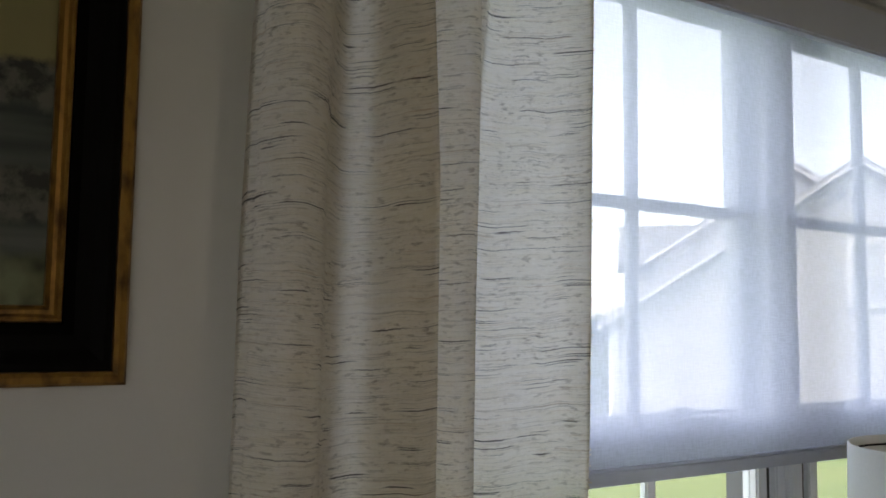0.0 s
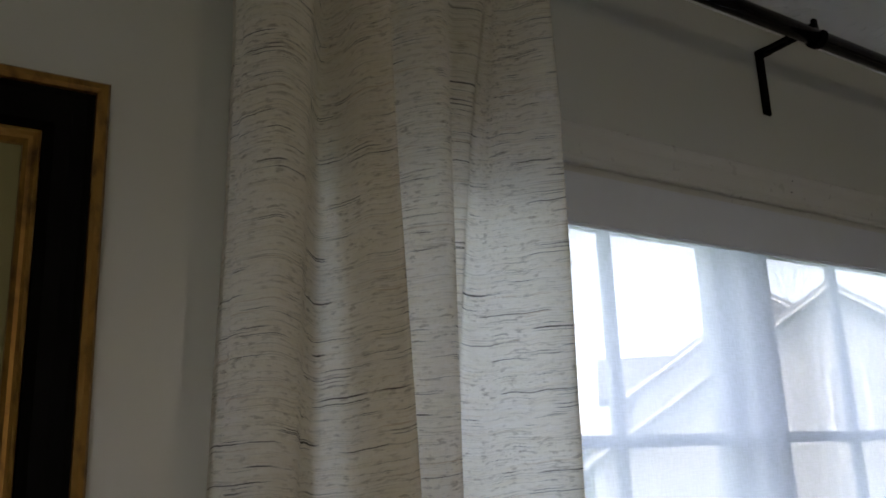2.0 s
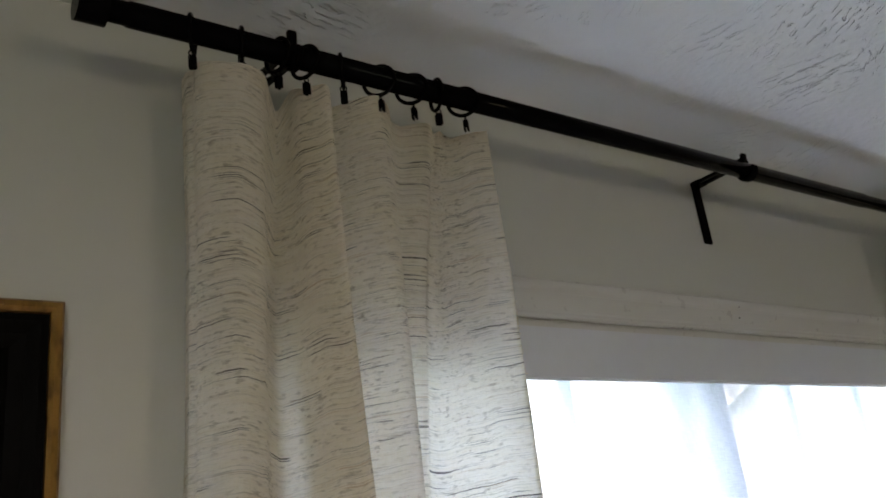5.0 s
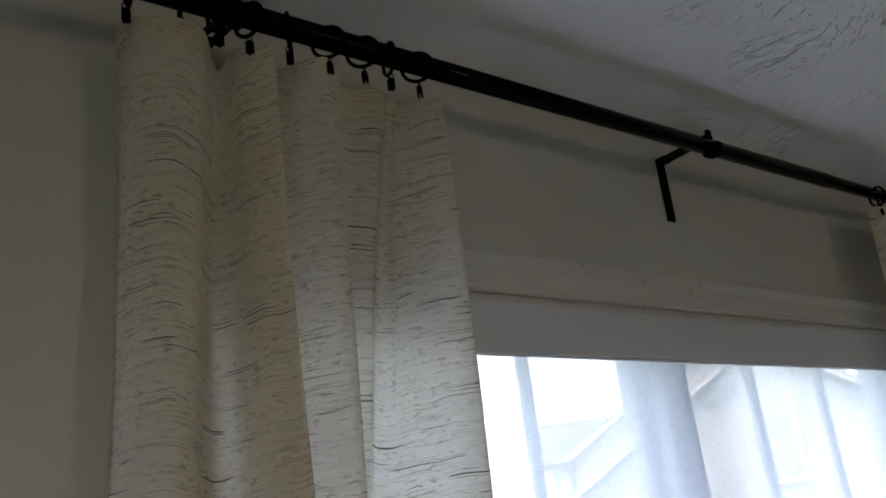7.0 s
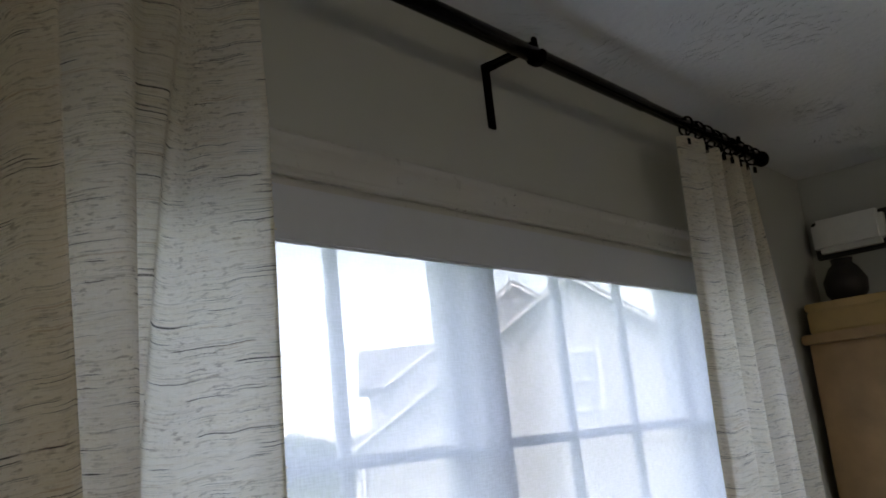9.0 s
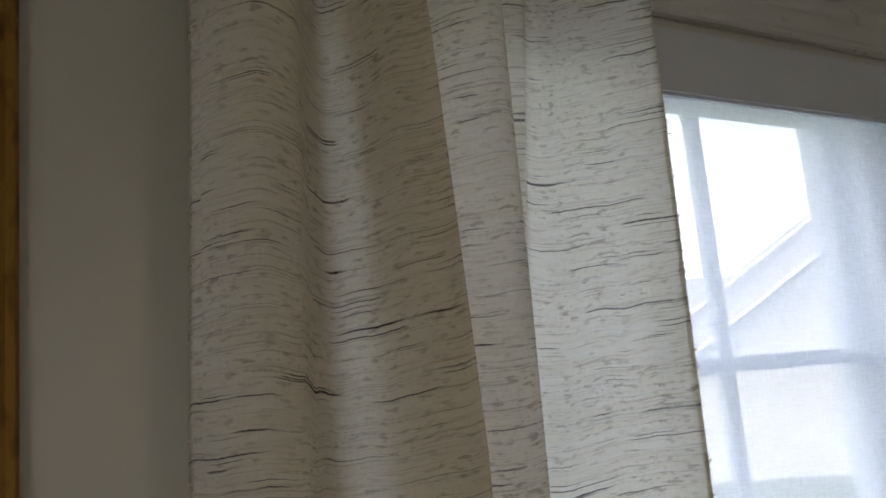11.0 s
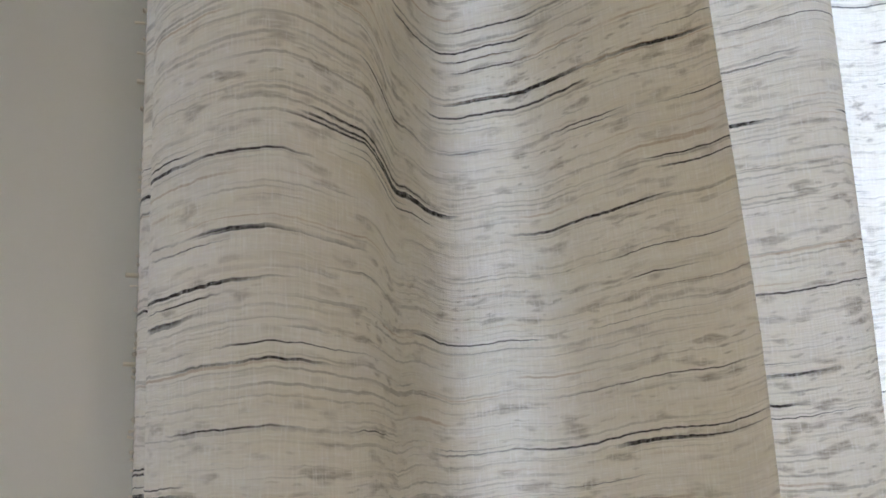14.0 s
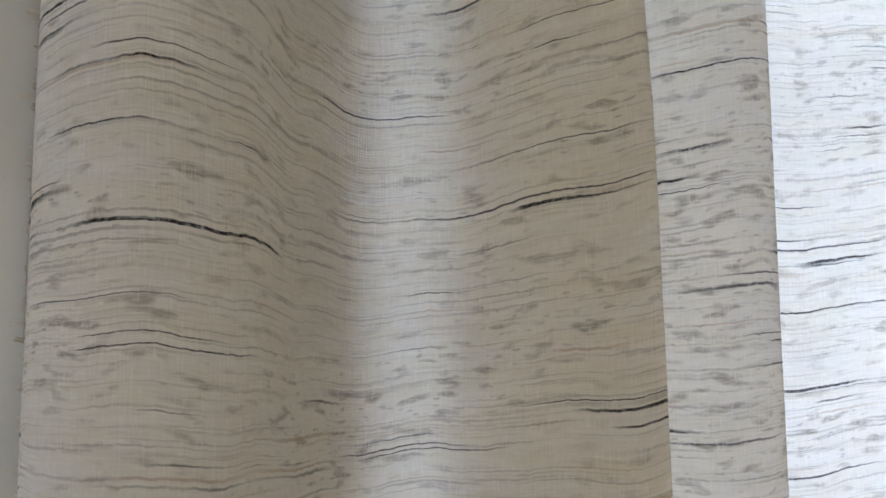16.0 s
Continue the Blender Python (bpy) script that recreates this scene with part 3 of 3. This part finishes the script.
# ---- rings and curtains ----
def curtain_ring(at_x, yaw, hang=0.0):
    """A ring over the rod with an eyelet wire and a small clip below it."""
    R = 0.0215
    ob = thing("curtain_ring", "black metal curtain ring with a clip", "curtain ring", (at_x, ROD_Y, ROD_Z), "rings on the curtain rod")
    bm = bmesh.new()
    c = Vector((at_x, ROD_Y, ROD_Z + 0.0150 - R + 0.0022))
    a = radians(yaw)
    d = Vector((math.sin(a), math.cos(a), 0))
    pts = [c + R * (math.cos(2 * math.pi * k / 36) * d + math.sin(2 * math.pi * k / 36) * Vector((0, 0, 1))) for k in range(36)]
    part("hoop", tube(bm, pts, 0.0027, 10, True), MAT_BLACK, ob, smooth=True)
    z = c.z - R
    eye = [Vector((at_x, ROD_Y, z - 0.004)) + 0.0042 * (math.cos(2 * math.pi * k / 14) * d.cross(Vector((0, 0, 1))) + math.sin(2 * math.pi * k / 14) * Vector((0, 0, 1))) for k in range(14)]
    part("eyelet", tube(bmesh.new(), eye, 0.0009, 6, True), MAT_BLACK, ob, smooth=True)
    bm = bmesh.new()
    m = Matrix.Translation((at_x, ROD_Y, z - 0.0155)) @ Matrix.Rotation(-a, 4, "Z")
    box(bm, -0.0046, 0.0046, -0.0036, -0.0010, -0.0095, 0.0075, 0.001)
    box(bm, -0.0046, 0.0046, 0.0010, 0.0036, -0.0095, 0.0075, 0.001)
    box(bm, -0.0028, 0.0028, -0.0012, 0.0012, -0.002, 0.0088)
    tube(bm, [(-0.0042, 0.0, 0.003), (0.0042, 0.0, 0.003)], 0.0018, 8)
    bm.transform(m)
    part("clip", bm, MAT_BLACK, ob)
    return ob


def spline(pts, t):
    """Catmull-Rom through points, t from 0 to len - 1."""
    n = len(pts)
    i = min(int(t), n - 2)
    f = t - i
    p = [pts[max(0, min(n - 1, i + k))] for k in (-1, 0, 1, 2)]
    return tuple(0.5 * (2 * p[1][q] + (p[2][q] - p[0][q]) * f + (2 * p[0][q] - 5 * p[1][q] + 4 * p[2][q] - p[3][q]) * f * f + (3 * p[1][q] - p[0][q] - 3 * p[2][q] + p[3][q]) * f ** 3) for q in range(len(p[1])))


Z_TOP, Z_BOT = 2.319, 0.03
# folds from edge to edge: x, y, and how far the fold has moved along the rod at the top
LEFT_FOLDS = [(0.2890, 0.866, 0.009), (0.2878, 0.846, 0.008), (0.2925, 0.812, 0.008), (0.316, 0.786, 0.012), (0.345, 0.799, 0.024), (0.370, 0.838, 0.022), (0.396, 0.860, 0.010),
              (0.424, 0.853, -0.008), (0.450, 0.822, -0.028), (0.473, 0.801, -0.029), (0.4865, 0.799, -0.029), (0.4905, 0.815, -0.026), (0.474, 0.844, -0.024), (0.450, 0.870, -0.020), (0.460, 0.879, -0.020), (0.492, 0.854, -0.014), (0.503, 0.815, -0.006),
              (0.520, 0.796, 0.0), (0.539, 0.801, 0.0), (0.5495, 0.820, 0.008), (0.550, 0.846, 0.018), (0.548, 0.862, 0.045), (0.553, 0.854, 0.065), (0.5575, 0.849, 0.078), (0.562, 0.858, 0.08), (0.575, 0.874, 0.078),
              (0.600, 0.870, 0.062), (0.640, 0.868, 0.03), (0.676, 0.861, 0.01), (0.706, 0.848, 0.008), (0.726, 0.820, 0.012)]
# how far the crosswise threads hang below level, along the folds
LEFT_SAG = ((0, 0.006), (1, 0.002), (3, 0.000), (4, 0.004), (5, 0.012), (6, 0.016), (7, 0.013), (8.5, 0.005), (10, 0.000), (13, 0.004), (16, 0.003), (18, 0.000), (20, 0.003), (24, 0.005), (26, 0.011), (28, 0.004), (29, 0.000), (30, 0.000))


def sag_at(table, t, z):
    """Sag of a thread that lies at height z, more towards the clips."""
    for (a, p), (b, q) in zip(table, table[1:]):
        if t <= b:
            f = max(0.0, (t - a) / (b - a))
            f = f * f * (3 - 2 * f)
            return (p + (q - p) * f) * (0.75 + 0.9 * max(0.0, min(1.0, (z - 1.45) / 0.7)))
    return 0.0


def fold_place(folds, t, z, seed):
    x, y, dx = spline(folds, t)
    high = max(0.0, (z - 1.62) / (Z_TOP - 1.62))
    low = max(0.0, (1.62 - z) / 1.6)
    x += dx * high
    flat = 1.0 - 0.35 * max(0.0, min(1.0, (z - 2.02) / (Z_TOP - 2.02))) ** 1.4
    y = 0.815 + (y - 0.815) * flat - 0.012 * (1 - flat) * 2
    y += 0.012 * low * math.sin(t * 1.1 + seed) + 0.006 * noise.noise((t * 0.35 + seed, z * 2.2, 0.3))
    x += 0.004 * noise.noise((t * 0.3 - seed, z * 1.7, 4.1)) - 0.012 * low
    x += (0.020 * (min(1.9, max(1.5, z)) - 1.66) - 0.0035) * max(0.0, 1.0 - t / 4.0)
    if folds is LEFT_FOLDS:
        x += 0.0030 * math.exp(-((t - 1.25) / 0.22) ** 2)      # the stitched hem draws the cloth in
    # the outer corners are drawn to the left where they are clipped up
    clipped = max(0.0, (z - 2.1) / (Z_TOP - 2.1))
    x -= 0.011 * clipped * max(0.0, 1.0 - t / 2.5) + 0.015 * clipped * max(0.0, 1.0 - (len(folds) - 1 - t) / 2.0)
    return x, y


def cloth_sheet(folds, seed, t0, t1, nu, nz, z0, z1, back=0.0, sag=0.0, clips=()):
    """A pleated sheet with a UV map in metres along the cloth."""
    bm = bmesh.new()
    layer = bm.loops.layers.uv.new("UVMap")
    ts = [t0 + (t1 - t0) * i / nu for i in range(nu + 1)]
    us, last, total = [], None, 0.0
    for t in ts:
        p = Vector(fold_place(folds, t, 1.62, seed))
        total += (p - last).length if last is not None else 0.0
        us.append(total)
        last = p
    zs = [z0 + (z1 - z0) * (j / nz) for j in range(nz + 1)]
    table = LEFT_SAG if seed == 0.0 else tuple((k, 0.006 * (k % 2)) for k in range(len(folds)))
    hang = [[sag_at(table, t, z) for t in ts] for z in zs]
    rows = []
    for z in zs:
        row = []
        for i, t in enumerate(ts):
            x, y = fold_place(folds, t, z, seed)
            near = min([abs(t - c) for c in clips], default=0.0)
            drop = sag * min(1.0, near / 1.6) ** 1.5 * max(0.0, (z - 2.1) / (Z_TOP - 2.1))
            if folds is LEFT_FOLDS:      # the top sinks between the second clip and the third
                drop += 0.022 * math.exp(-((t - 5.9) / 1.2) ** 2) * max(0.0, (z - 2.1) / (Z_TOP - 2.1)) ** 1.5
            row.append(bm.verts.new((x, y + back, z - drop)))
        rows.append(row)
    for j in range(nz):
        for i in range(nu):
            f = bm.faces.new((rows[j][i], rows[j][i + 1], rows[j + 1][i + 1], rows[j + 1][i]))
            for lp, (p, q) in zip(f.loops, ((i, j), (i + 1, j), (i + 1, j + 1), (i, j + 1))):
                lp[layer].uv = (us[p] + seed * 1.37, zs[q] + hang[q][p] + seed * 0.71)
    return bm


def curtain(name, folds, seed, clip_ts, label, hems):
    ob = thing(name, label, "curtain", (sum(f[0] for f in folds) / len(folds), 0.81, Z_BOT), "pair of curtains")
    last = len(folds) - 1
    part("panel", cloth_sheet(folds, seed, 0, last, 260, 150, Z_BOT, Z_TOP, 0.0, 0.009, clip_ts), MAT_CLOTH, ob, smooth=True)
    for a, b in hems:
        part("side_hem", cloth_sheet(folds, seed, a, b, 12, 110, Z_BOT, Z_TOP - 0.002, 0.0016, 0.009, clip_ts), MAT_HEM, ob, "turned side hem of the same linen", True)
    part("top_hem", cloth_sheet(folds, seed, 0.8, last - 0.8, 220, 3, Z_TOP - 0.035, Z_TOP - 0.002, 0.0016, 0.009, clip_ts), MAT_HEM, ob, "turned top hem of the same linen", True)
    # loose thread ends along the two edges
    rnd = random.Random(int(seed * 10) + 5)
    for edge in (0.0, float(last)):
        bm = bmesh.new()
        for k in range(320):
            z = rnd.uniform(1.0, Z_TOP - 0.01)
            x, y = fold_place(folds, max(edge, 0.8), z, seed)
            out = -1 if edge == 0 else 1
            s = rnd.uniform(0.0002, 0.0012) + (rnd.uniform(0.0008, 0.0036) if rnd.random() < 0.14 else 0.0)
            tube(bm, [(x - out * 0.001, y, z), (x + out * s, y - rnd.uniform(0, 0.001), z + rnd.uniform(-0.001, 0.001))], rnd.uniform(0.0003, 0.0010), 5)
        tagged(part("frayed_edge", bm, MAT_CLOTH, ob), kind="stuff")
    return ob


LEFT_CLIPS = (1.6, 4.2, 7.0, 9.6, 12.5, 17.5, 22.5, 26.0, 29.2)
curtain("curtain", LEFT_FOLDS, 0.0, LEFT_CLIPS, "cream slub linen curtain gathered at the window's side", ((0.0, 0.9), (29.85, 30.0)))
for x, yaw in ((0.284, 28), (0.343, 18), (0.389, -14), (0.426, -22), (0.478, 33), (0.533, -38), (0.584, -40), (0.624, 14), (0.670, -42)):
    curtain_ring(x, yaw)

RIGHT_FOLDS = [(1.885, 0.822, 0.03), (1.90, 0.790, 0.03), (1.955, 0.780, 0.03), (1.985, 0.80, 0.03), (1.990, 0.85, 0.03), (2.005, 0.862, 0.03), (2.03, 0.82, 0.02), (2.07, 0.79, 0.0), (2.11, 0.80, 0.0), (2.125, 0.84, 0.0), (2.14, 0.865, -0.01),
               (2.165, 0.83, -0.01), (2.20, 0.79, -0.02), (2.245, 0.79, -0.03), (2.27, 0.83, -0.04), (2.285, 0.87, -0.05), (2.32, 0.86, -0.06), (2.36, 0.82, -0.07), (2.40, 0.80, -0.09), (2.43, 0.83, -0.10)]
curtain("curtain", RIGHT_FOLDS, 3.0, (0.5, 2.5, 5.0, 7.5, 10.0, 12.5, 15.0, 17.0, 18.8), "cream slub linen curtain hanging beside the blind", ((0.0, 0.6), (18.6, 19.0)))
for k in range(9):
    curtain_ring(1.925 + 0.05 * k, (20, -30, -10, -35, 15, -40, 10, -25, 5)[k])

# ---- picture ----
PX1, PZ0, PZ1 = 0.182, 1.385, 2.049
PX0 = PX1 - 0.56
picture = thing("framed_picture", "dark landscape print in a black and gilt frame on the wall", "picture", ((PX0 + PX1) / 2, WALL_Y, PZ0))
part("outer_moulding", moulding(bmesh.new(), PX0, PX1, PZ0, PZ1, [(0, WALL_Y), (0, 0.906), (0.003, 0.9015), (0.009, 0.900), (0.0135, 0.903), (0.0145, 0.910)]), MAT_GILT, picture, "worn gilt outer moulding")
part("cove", moulding(bmesh.new(), PX0, PX1, PZ0, PZ1, [(0.0145, 0.908), (0.022, 0.908), (0.035, 0.912), (0.050, 0.914), (0.060, 0.911), (0.062, 0.914)]), MAT_EBONY, picture, "black lacquered cove")
part("inner_moulding", moulding(bmesh.new(), PX0, PX1, PZ0, PZ1, [(0.0615, 0.914), (0.063, 0.9075), (0.067, 0.9055), (0.070, 0.9085), (0.074, 0.908), (0.078, 0.913), (0.079, 0.918)]), MAT_GILT, picture, "worn gilt inner moulding")
part("print", boxed(PX0 + 0.076, PX1 - 0.076, 0.917, 0.922, PZ0 + 0.076, PZ1 - 0.076), MAT_PRINT, picture)

# ---- lamp and its table ----
table = thing("side_table", "light oak side table under the window", "table", (1.30, 0.56, 0))
part("tabletop", boxed(1.05, 1.55, 0.36, 0.76, 0.715, 0.75, bevel=0.006), MAT_OAK, table)
for x in (1.08, 1.49):
    for y in (0.39, 0.70):
        part("leg", boxed(x, x + 0.032, y, y + 0.032, 0.0, 0.715, bevel=0.003), MAT_OAK, table)
LX, LY = 1.255, 0.640
lamp = thing("table_lamp", "white table lamp with a drum shade on the side table", "lamp", (LX, LY, 0.75))
part("base", lathe(bmesh.new(), [(0.0, 0.0), (0.065, 0.0), (0.068, 0.012), (0.03, 0.03), (0.05, 0.12), (0.055, 0.18), (0.03, 0.25), (0.012, 0.275), (0.0, 0.275)], at=(LX, LY, 0.75)), MAT_CERAMIC, lamp, smooth=True)
part("stem", cyl(bmesh.new(), (LX, LY, 1.02), (LX, LY, 1.22), 0.006), MAT_BLACK, lamp)
part("shade", lathe(bmesh.new(), [(0.155, 1.06), (0.150, 1.285), (0.1485, 1.2865), (0.147, 1.285), (0.152, 1.06), (0.155, 1.06)], 48, at=(LX, LY, 0)), MAT_SHADE, lamp, smooth=True)
bm = tube(bmesh.new(), [(LX + 0.146 * math.cos(a), LY + 0.146 * math.sin(a), 1.272) for a in [2 * math.pi * k / 40 for k in range(40)]], 0.0018, 6, True)
for k in range(3):
    a = 2 * math.pi * k / 3
    tube(bm, [(LX, LY, 1.22), (LX + 0.146 * math.cos(a), LY + 0.146 * math.sin(a), 1.272)], 0.0015, 6)
part("shade_ring", bm, MAT_BLACK, lamp)

# ---- side wall things ----
CAB_X, CAB_Y0, CAB_Y1, CAB_Z = 2.80, -0.25, 0.90, 1.885
cabinet = thing("tall_cabinet", "light oak tall cabinet against the side wall", "cabinet", (2.95, 0.3, 0))
part("body", boxed(CAB_X + 0.02, X_E - 0.002, CAB_Y0, CAB_Y1, 0.06, CAB_Z - 0.03, bevel=0.003), MAT_OAK, cabinet)
part("plinth", boxed(CAB_X + 0.05, X_E - 0.002, CAB_Y0 + 0.02, CAB_Y1 - 0.02, 0.0, 0.06), MAT_OAK, cabinet)
part("top_board", boxed(CAB_X - 0.012, X_E - 0.002, CAB_Y0 - 0.012, CAB_Y1 + 0.012, CAB_Z - 0.03, CAB_Z, bevel=0.005), MAT_OAK, cabinet)
for a, b, hy in ((CAB_Y0 + 0.008, 0.32, 0.28), (0.328, CAB_Y1 - 0.008, 0.37)):
    door = part("door", boxed(CAB_X, CAB_X + 0.0195, a, b, 0.08, CAB_Z - 0.045, bevel=0.003), MAT_OAK, cabinet)
    for z0, z1 in ((0.16, 0.92), (1.0, CAB_Z - 0.12)):
        part("panel", boxed(CAB_X - 0.006, CAB_X - 0.0005, a + 0.08, b - 0.08, z0, z1, bevel=0.002), MAT_OAK, door)
    part("handle", tube(bmesh.new(), [(CAB_X, hy, 1.0), (CAB_X - 0.03, hy, 1.005), (CAB_X - 0.03, hy, 1.115), (CAB_X, hy, 1.12)], 0.005), MAT_BLACK, door)
carton = thing("storage_box", "tan box on top of the cabinet", "box", (2.92, 0.70, CAB_Z))
part("body", boxed(2.812, 3.04, 0.55, 0.888, CAB_Z + 0.0005, CAB_Z + 0.068, bevel=0.004), MAT_TAN, carton)
part("lid", boxed(2.809, 3.043, 0.547, 0.891, CAB_Z + 0.0685, CAB_Z + 0.094, bevel=0.004), MAT_TAN, carton)
vase = thing("vase", "small dark vase standing on the tan box", "vase", (2.97, 0.80, CAB_Z + 0.0945))
part("body", lathe(bmesh.new(), [(0.0, 0.0), (0.040, 0.0), (0.062, 0.03), (0.066, 0.07), (0.045, 0.11), (0.030, 0.125), (0.034, 0.14), (0.030, 0.139), (0.026, 0.125), (0.0, 0.05)], at=(2.97, 0.80, CAB_Z + 0.0945)), MAT_DARK, vase, smooth=True)
speaker = thing("wall_speaker", "small white speaker on a black wall plate", "speaker", (3.07, 0.78, 2.21))
part("plate", boxed(X_E - 0.02, X_E - 0.0005, 0.66, 0.905, 2.145, 2.275, bevel=0.004), MAT_DARK, speaker)
part("housing", boxed(X_E - 0.085, X_E - 0.0205, 0.67, 0.893, 2.158, 2.272, bevel=0.018), MAT_WHITE, speaker)

# ---- outside ----
GROUND = -0.85
bm = bmesh.new()
bmesh.ops.create_grid(bm, x_segments=40, y_segments=40, size=600.0, matrix=Matrix.Translation((0, 0, GROUND)))
tagged(finish("ground", bm, MAT_LAWN), "mown green lawn running to the houses", "lawn", kind="structure")

house = thing("house", "pale sided house with grey gabled roofs and white rakes", "house", (18, 18, GROUND))
K = 1.35
HOUSE = Matrix.Translation((11.0 * K, 11.9 * K, 1.45)) @ Matrix.Rotation(radians(-43), 4, "Z") @ Matrix.Scale(K, 4) @ Matrix.Translation((0, 0, -1.45))
FOOT = -0.25


def house_part(name, bm, mat, parent=house):
    """A part given along the front (x), behind the front (y) and up (z)."""
    bm.transform(HOUSE)
    return part(name, bm, mat, parent)


def gable(x0, peak_x, eave, peak_z, d, depth):
    """A gable end with its roof running back, white rakes and lapped siding."""
    x1 = 2 * peak_x - x0
    slope = (peak_z - eave) / (peak_x - x0)
    house_part("wall", prism(bmesh.new(), [(x0, FOOT), (x1, FOOT), (x1, eave), (peak_x, peak_z), (x0, eave)], d, d + depth), MAT_SIDING)
    over = 0.22
    for a, b in (((x0 - over, eave - over * slope), (peak_x, peak_z)), ((peak_x, peak_z), (x1 + over, eave - over * slope))):
        roof = house_part("roof", prism(bmesh.new(), [(a[0], a[1] + 0.01), (b[0], b[1] + 0.01), (b[0], b[1] + 0.12), (a[0], a[1] + 0.12)], d - 0.2, d + depth), MAT_ROOF)
        house_part("rake", prism(bmesh.new(), [(a[0], a[1] - 0.03), (b[0], b[1] - 0.03), (b[0], b[1] + 0.035), (a[0], a[1] + 0.035)], d - 0.235, d - 0.202), MAT_HWHITE, roof)
    z, bm = FOOT + 0.1, bmesh.new()
    while z < peak_z - 0.25:
        inset = max(0.0, (z - eave) / slope)
        prism(bm, [(x0 + inset + 0.02, z), (x1 - inset - 0.02, z), (x1 - inset - 0.05, z + 0.105), (x0 + inset + 0.05, z + 0.105)], d - 0.009, d - 0.001)
        z += 0.125
    tagged(house_part("siding", bm, MAT_SIDING), kind="stuff")


def house_window(x, z, w, h, d):
    ob = house_part("window", moulding(bmesh.new(), x, x + w, z, z + h, [(0, d), (0, d - 0.05), (0.075, d - 0.05), (0.075, d)]), MAT_HWHITE)
    house_part("pane", boxed(x + 0.07, x + w - 0.07, d - 0.028, d - 0.022, z + 0.07, z + h - 0.07), MAT_HGLASS, ob)
    house_part("sash_bar", boxed(x + 0.07, x + w - 0.07, d - 0.045, d - 0.029, z + h / 2 - 0.025, z + h / 2 + 0.025), MAT_HWHITE, ob)


gable(0.0, 4.385, 1.55, 4.42, 0.0, 6.0)
gable(0.935, 3.72, 2.92, 4.72, 2.2, 4.5)
house_part("wall", boxed(0.45, 5.0, 4.0, 7.0, FOOT, 2.95), MAT_SIDING)
house_part("roof", prism(bmesh.new(), [(0.18, 2.87), (5.2, 2.87), (5.0, 3.77), (0.22, 3.77)], 3.75, 7.0), MAT_ROOF)
house_part("chimney", boxed(5.98, 6.48, 1.5, 2.1, 2.5, 3.9, bevel=0.02), MAT_SIDING)
house_window(4.14, 1.82, 0.70, 1.20, -0.018)
house_window(0.62, 1.7, 0.4, 0.7, 3.99)
house_part("downspout", boxed(0.10, 0.16, -0.09, -0.02, FOOT, 1.42), MAT_HWHITE)
house_part("corner_board", boxed(-0.02, 0.07, -0.03, 0.0, FOOT, 1.5), MAT_HWHITE)
house_part("gutter", boxed(-0.22, -0.12, -0.2, 5.8, 1.36, 1.45), MAT_HWHITE)


def tree(x, y, h, spread, seed):
    rnd = random.Random(seed)
    ob = thing("tree", "leafy green tree far behind the lawn", "tree", (x, y, GROUND), "row of trees")
    bm = cyl(bmesh.new(), (x, y, GROUND), (x, y, GROUND + h * 0.55), 0.22, 0.09, 10)
    for k in range(6):
        a = rnd.uniform(0, 6.28)
        cyl(bm, (x, y, GROUND + h * rnd.uniform(0.3, 0.5)), (x + spread * 0.6 * math.cos(a), y + spread * 0.6 * math.sin(a), GROUND + h * rnd.uniform(0.6, 0.9)), 0.07, 0.02, 6)
    part("trunk", bm, MAT_BARK, ob)
    bm = bmesh.new()
    for k in range(900):
        a, b = rnd.uniform(0, 6.28), rnd.uniform(-1, 1)
        r = rnd.uniform(0.3, 1.0) ** 0.5 * (0.8 + 0.3 * math.sin(3 * a + seed))
        p = Vector((x + spread * r * math.cos(a) * math.sqrt(1 - b * b), y + spread * r * math.sin(a) * math.sqrt(1 - b * b), GROUND + h * 0.62 + h * 0.38 * r * b))
        s = rnd.uniform(0.12, 0.3)
        q = Euler((rnd.uniform(0, 6), rnd.uniform(0, 6), rnd.uniform(0, 6))).to_matrix()
        vs = [bm.verts.new(p + q @ Vector(v) * s) for v in ((-1, 0, 0), (0, -0.6, 0.1), (1, 0, 0), (0, 0.6, 0.1))]
        bm.faces.new(vs)
    part("crown", bm, MAT_LEAF, ob)


for k in range(14):
    tree(8.0 + 5.2 * k + 1.5 * math.sin(k * 2.3), 52 + 4 * math.cos(k * 1.7), 3.7 + 0.9 * math.sin(k * 3.1), 2.6, k + 1)
